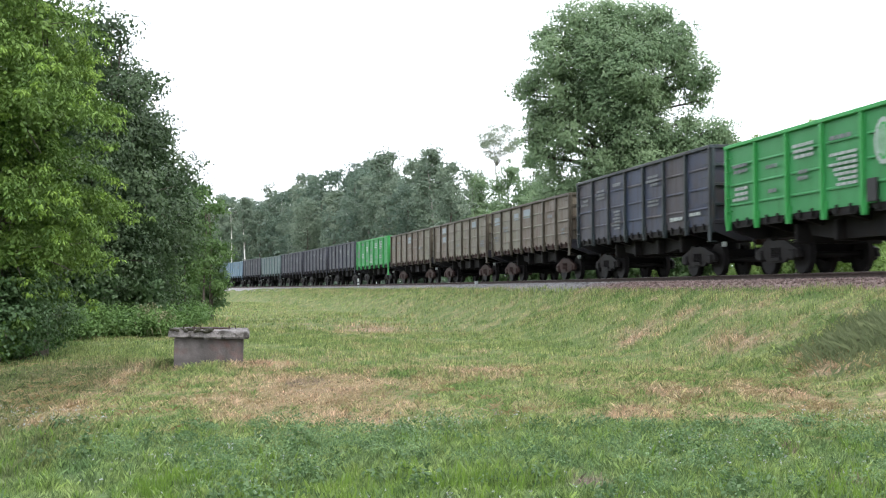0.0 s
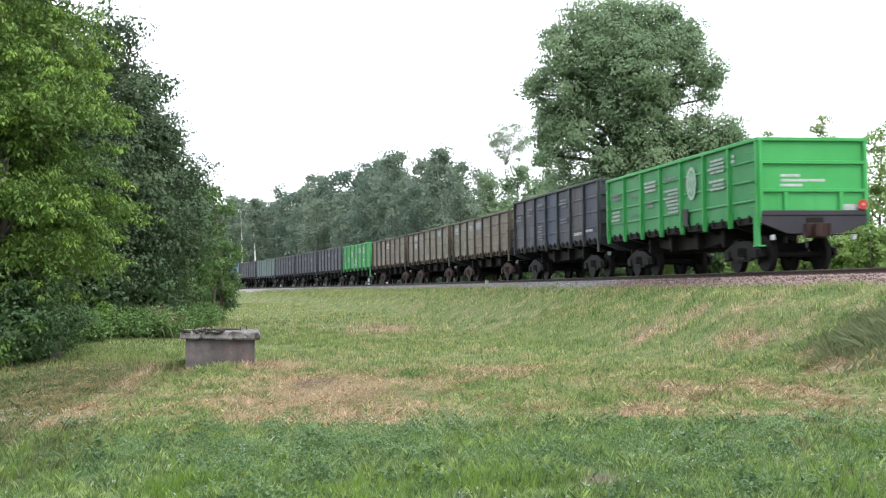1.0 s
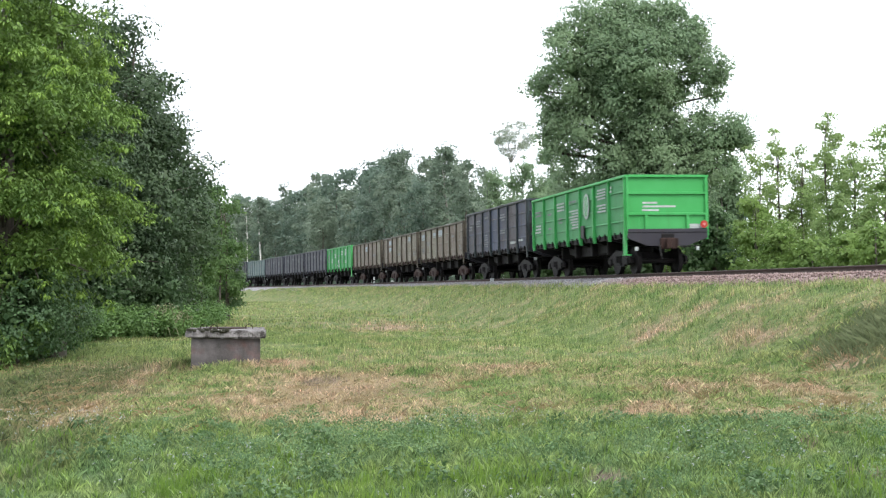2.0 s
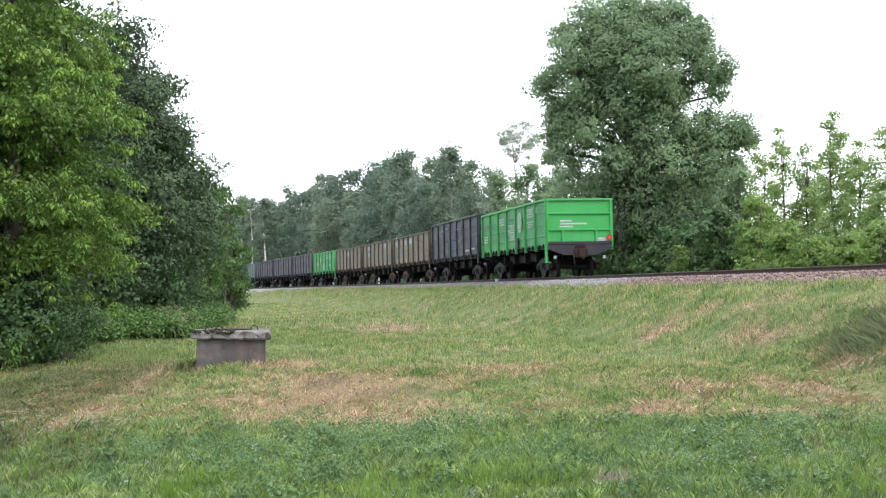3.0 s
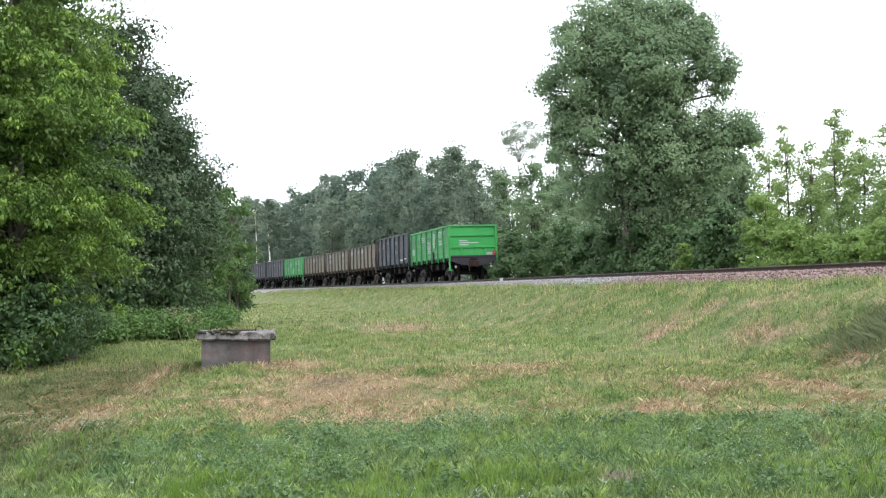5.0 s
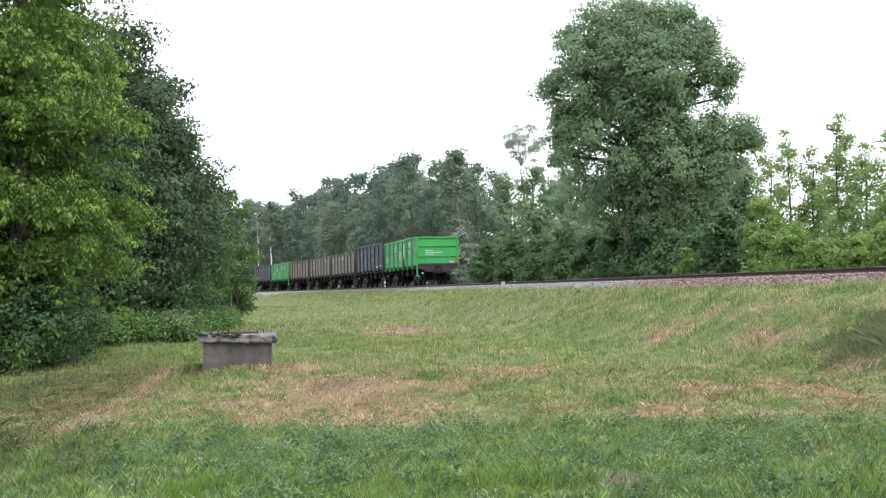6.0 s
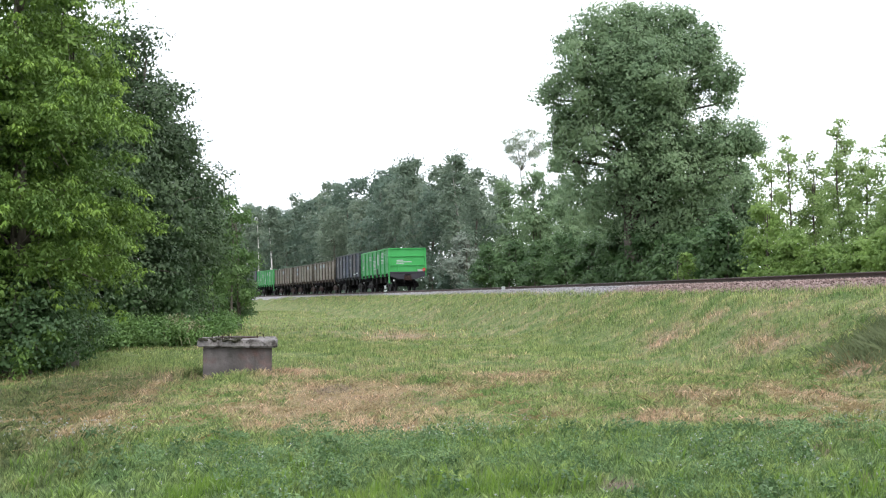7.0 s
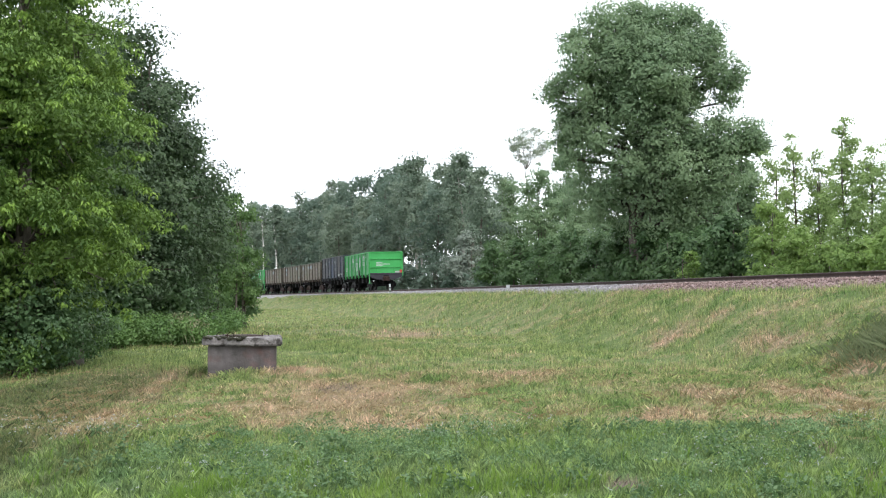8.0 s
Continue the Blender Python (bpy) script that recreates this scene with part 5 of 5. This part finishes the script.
def build_grass():
    rng = np.random.default_rng(123)
    sets, far = [], []
    for n, area, tall, wide, lean, fine in ((250000, (-5.5, 6, 7.2, 13), 0.08, 0.0022, 0.35, 0.1), (250000, (-9, 10, 13, 22), 0.07, 0.0042, 0.4, 0.15),
                                            (260000, (-17, 20, 22, 42), 0.1, 0.009, 0.45, 0.35), (140000, (-32, 16, 42, 125), 0.14, 0.02, 0.4, 0.7)):
        x, y = strew(rng, n, *area)
        h, keep = tufted(rng, x, y, tall, fine)
        bare = np.max([1 - np.hypot((x - cx) / (rx * 1.2), (y - cy) / (ry * 1.2)) for cx, cy, rx, ry, _ in EARTH[:3]], axis=0)
        keep &= rng.random(len(x)) > np.clip(bare * 2, 0, 0.75)
        near = area[3] <= 22
        (sets if near else far).append(blades(rng, x[keep], y[keep], h[keep], wide, lean, near))
    # longer grass on the bank and by the ballast
    s = rng.uniform(-4, 130, 50000)
    off = -2.5 - np.abs(rng.normal(0, 1.6, 50000))
    h = HEAD + BEND * s
    bx = X0 + (np.cos(h) - math.cos(HEAD)) / BEND + np.cos(h) * off
    by = Y0 + (np.sin(h) - math.sin(HEAD)) / BEND + np.sin(h) * off
    far.append(blades(rng, bx, by, 0.2 * (0.3 + patchy(bx, by, 0.7, 9)), 0.007, 0.35, False))
    # rank grass round the foot of the well
    a, r = rng.uniform(0, 6.283, 2600), rng.uniform(0.68, 1.15, 2600)
    sets.append(blades(rng, WELL[0] + np.cos(a) * r / np.maximum(np.abs(np.cos(a)), np.abs(np.sin(a))) ** 0.6, WELL[1] + np.sin(a) * r / np.maximum(np.abs(np.cos(a)), np.abs(np.sin(a))) ** 0.6, 0.15, 0.004, 0.4))
    v = np.concatenate(sets)
    f = np.arange(len(v)).reshape(-1, 4)
    tagged(new("meadow_grass", sheet("meadow_grass", v, f, BLADES)), "short mown meadow grass, green and straw coloured", "grass", kind="stuff")
    v = np.concatenate(far)
    tagged(new("bank_grass", sheet("bank_grass", v, np.arange(len(v)).reshape(-1, 3), BLADES)), "rough grass of the meadow and the railway bank", "grass", kind="stuff")
    # fresh tall blades in front, thickest in two stands
    cx, cy = strew(rng, 2600, -7, 8, 7.2, 12.5)
    m = np.max([1 - np.hypot((cx - a) / rx, (cy - b) / ry) for a, b, rx, ry in ((-1.75, 9.3, 0.8, 1.4), (0.2, 8.9, 1.1, 1.1), (-0.6, 8.4, 1.6, 0.9), (2.9, 8.6, 0.8, 0.8))], axis=0)
    keep = rng.random(len(cx)) < np.clip(m * 1.6, 0.1, 0.9)
    cx, cy = cx[keep], cy[keep]
    x = np.repeat(cx, 24) + rng.normal(0, 0.06, len(cx) * 24)
    y = np.repeat(cy, 24) + rng.normal(0, 0.06, len(cx) * 24)
    v = blades(rng, x, y, 0.15, 0.002, 0.13)
    tagged(new("tall_grass", sheet("tall_grass", v, np.arange(len(v)).reshape(-1, 4), TALL)), "fresh tufts of taller green grass", "grass", kind="stuff")
    # clover and lucerne in dense stands, thinning out into the mown grass
    cx, cy = strew(rng, 17000, -8, 9, 7.2, 16)
    m = np.max([1 - np.hypot((cx - a) / rx, (cy - b) / ry) for a, b, rx, ry in ((-0.98, 11.0, 1.1, 1.9), (1.8, 10.0, 1.5, 1.9), (3.5, 10.3, 0.8, 2.0), (0.31, 13.0, 0.35, 0.8), (-2.4, 11.4, 0.7, 1.6), (3.6, 11.6, 1.4, 1.0))], axis=0)
    keep = np.minimum(m, 0.3) + rng.normal(0, 0.2, len(cx)) + 1.3 * (patchy(cx, cy, 0.4, 22) - 0.5) + 0.5 * (patchy(cx, cy, 1.3, 23) - 0.5) > 0.3 + np.maximum(0, cy - 12.5) * 0.1
    keep &= np.min([np.hypot((cx - a) / rx, (cy - b) / ry) for a, b, rx, ry, _ in EARTH[:3]], axis=0) > 1.0
    cx, cy = cx[keep], cy[keep]
    c = np.stack([cx, cy, height(cx, cy) + rng.uniform(0.02, 0.13, len(cx)) * (0.4 + patchy(cx, cy, 0.3, 21) * 1.5)], -1)
    v = leaves(rng, c, 0.075, 20, 0.019, 0.0, 1.0, 0.7)
    tagged(new("clover", sheet("clover", v, np.arange(len(v)).reshape(-1, 4), CLOVER)), "bluish green clover growing thickly", "clover", kind="stuff")
    fx, fy = strew(rng, 3200, -6, 7, 7.2, 14)
    keep = np.sin(fx * 1.4 + 1) * np.sin(fy * 1.1) + rng.normal(0, 0.3, len(fx)) > 0.45
    c = np.stack([fx[keep], fy[keep], height(fx[keep], fy[keep]) + rng.uniform(0.09, 0.15, keep.sum())], -1)
    v = leaves(rng, c, 0.009, 5, 0.012)
    tagged(new("clover_flowers", sheet("clover_flowers", v, np.arange(len(v)).reshape(-1, 4), WHITE)), "small white clover flowers", "flowers", kind="stuff")
    # straw and hay lying about
    hx, hy = strew(rng, 80000, -9, 12, 11.5, 26)
    m = np.max([force * (1 - np.hypot((hx - a) / (rx * 1.15), (hy - b) / (ry * 1.15))) for a, b, rx, ry, force in DRY] + [0.3 * patchy(hx, hy, 0.9, 12) ** 2], axis=0)
    ok = rng.random(len(hx)) < m
    hx, hy = hx[ok], hy[ok]
    n = len(hx)
    a = rng.uniform(0, 3.14, n) * 0.6
    L = rng.uniform(0.03, 0.13, n)
    d = np.stack([np.cos(a) * L, np.sin(a) * L, rng.uniform(-0.02, 0.03, n)], -1)
    u = np.stack([-np.sin(a), np.cos(a), np.full(n, 0.6)], -1) * 0.003
    p = np.stack([hx, hy, height(hx, hy) + rng.uniform(0.015, 0.06, n)], -1)
    v = np.stack([p - d - u, p - d + u, p + d + u, p + d - u], 1).reshape(-1, 3)
    tagged(new("hay", sheet("hay", v, np.arange(len(v)).reshape(-1, 4), STRAW)), "dry cut hay lying on the meadow", "hay", kind="stuff")
    # raked wisps of hay
    wx, wy = strew(rng, 90, -6, 7, 12.5, 22)
    a = rng.uniform(0, 3.14, len(wx)) * 0.4 + 0.2
    along = rng.normal(0, 0.3, (len(wx), 60))
    bx = (wx[:, None] + np.cos(a)[:, None] * along + rng.normal(0, 0.05, along.shape)).ravel()
    by = (wy[:, None] + np.sin(a)[:, None] * along + rng.normal(0, 0.05, along.shape)).ravel()
    v = blades(rng, bx, by, 0.08, 0.003, 1.2)
    tagged(new("hay_wisps", sheet("hay_wisps", v, np.arange(len(v)).reshape(-1, 4), STRAW)), "raked wisps of dry hay", "hay", kind="stuff")
    # broad-leaved dark herbs here and there
    hx, hy = strew(rng, 80, -6, 7, 8.0, 13)
    c = np.stack([hx, hy, height(hx, hy) + 0.06], -1)
    c = np.repeat(c, 3, 0) + rng.normal(0, 0.09, (len(c) * 3, 3)) * (1, 1, 0.2)
    v = leaves(rng, c, 0.09, 30, 0.03, 0.0, 1.5, 1.0)
    tagged(new("herbs", sheet("herbs", v, np.arange(len(v)).reshape(-1, 4), HERB)), "dark broad-leaved herbs in the grass", "herbs", kind="stuff")
    # coarse dark tussocks on the bank
    n = 60
    s = -7.6 + rng.normal(0, 0.8, n)
    off = -4.8 + rng.normal(0, 0.3, n)
    keep = rng.random(n) < 0.8
    h = HEAD + BEND * s[keep]
    bx = X0 + (np.cos(h) - math.cos(HEAD)) / BEND + np.cos(h) * off[keep]
    by = Y0 + (np.sin(h) - math.sin(HEAD)) / BEND + np.sin(h) * off[keep]
    bx = np.repeat(bx, 90) + rng.normal(0, 0.26, len(bx) * 90)
    by = np.repeat(by, 90) + rng.normal(0, 0.26, len(by) * 90)
    v = blades(rng, bx, by, 0.2, 0.003, 0.5)
    tagged(new("tussocks", sheet("tussocks", v, np.arange(len(v)).reshape(-1, 4), TUSSOCK)), "coarse dark grass tussocks on the bank", "grass", kind="stuff")
    # nettles and weeds before the trees
    n = 1700
    q = rng.uniform(0, 1, n)
    bearing = -20.4 + 10.2 * q
    yaw = np.radians(bearing + rng.normal(0, 0.3, n))
    dist = np.interp(bearing, (-20.4, -18.0, -17.0, -15.8, -11.8, -10.2), (25.2, 26.8, 33.0, 35.0, 38.5, 53.0)) + rng.uniform(0, 2.6, n)
    x, y = dist * np.sin(yaw), dist * np.cos(yaw)
    t = rng.uniform(0.35, 1.05, n) * (0.7 + 0.4 * np.sin(q * 23 + 2) * np.sin(q * 61))
    c = np.stack([x, y, height(x, y) + t * 0.7], -1)
    v = leaves(rng, c, 0.25, 36, 0.08, 0.3, 1.2, 1.3)
    tagged(new("nettles", sheet("nettles", v, np.arange(len(v)).reshape(-1, 4), NETTLE)), "nettles and weeds under the trees", "nettles", kind="stuff")
    # pale seeding grass at the end of the nettles
    n = 34
    yaw, dist = np.radians(-12.3 + rng.normal(0, 0.5, n)), 38.4 + rng.normal(0, 0.5, n)
    x, y = dist * np.sin(yaw), dist * np.cos(yaw)
    t = rng.uniform(0.5, 0.95, n)
    c = np.stack([x, y, height(x, y) + t], -1)
    v = np.concatenate([leaves(rng, c, 0.08, 12, 0.06, 0.5, 1.4, 1.6), blades(rng, x, y, t, 0.0012, 0.2)])
    tagged(new("grass_plumes", sheet("grass_plumes", v, np.arange(len(v)).reshape(-1, 4), PLUME)), "pale seeding tall grass beside the nettles", "grass", kind="stuff")


build_grass()
motions()
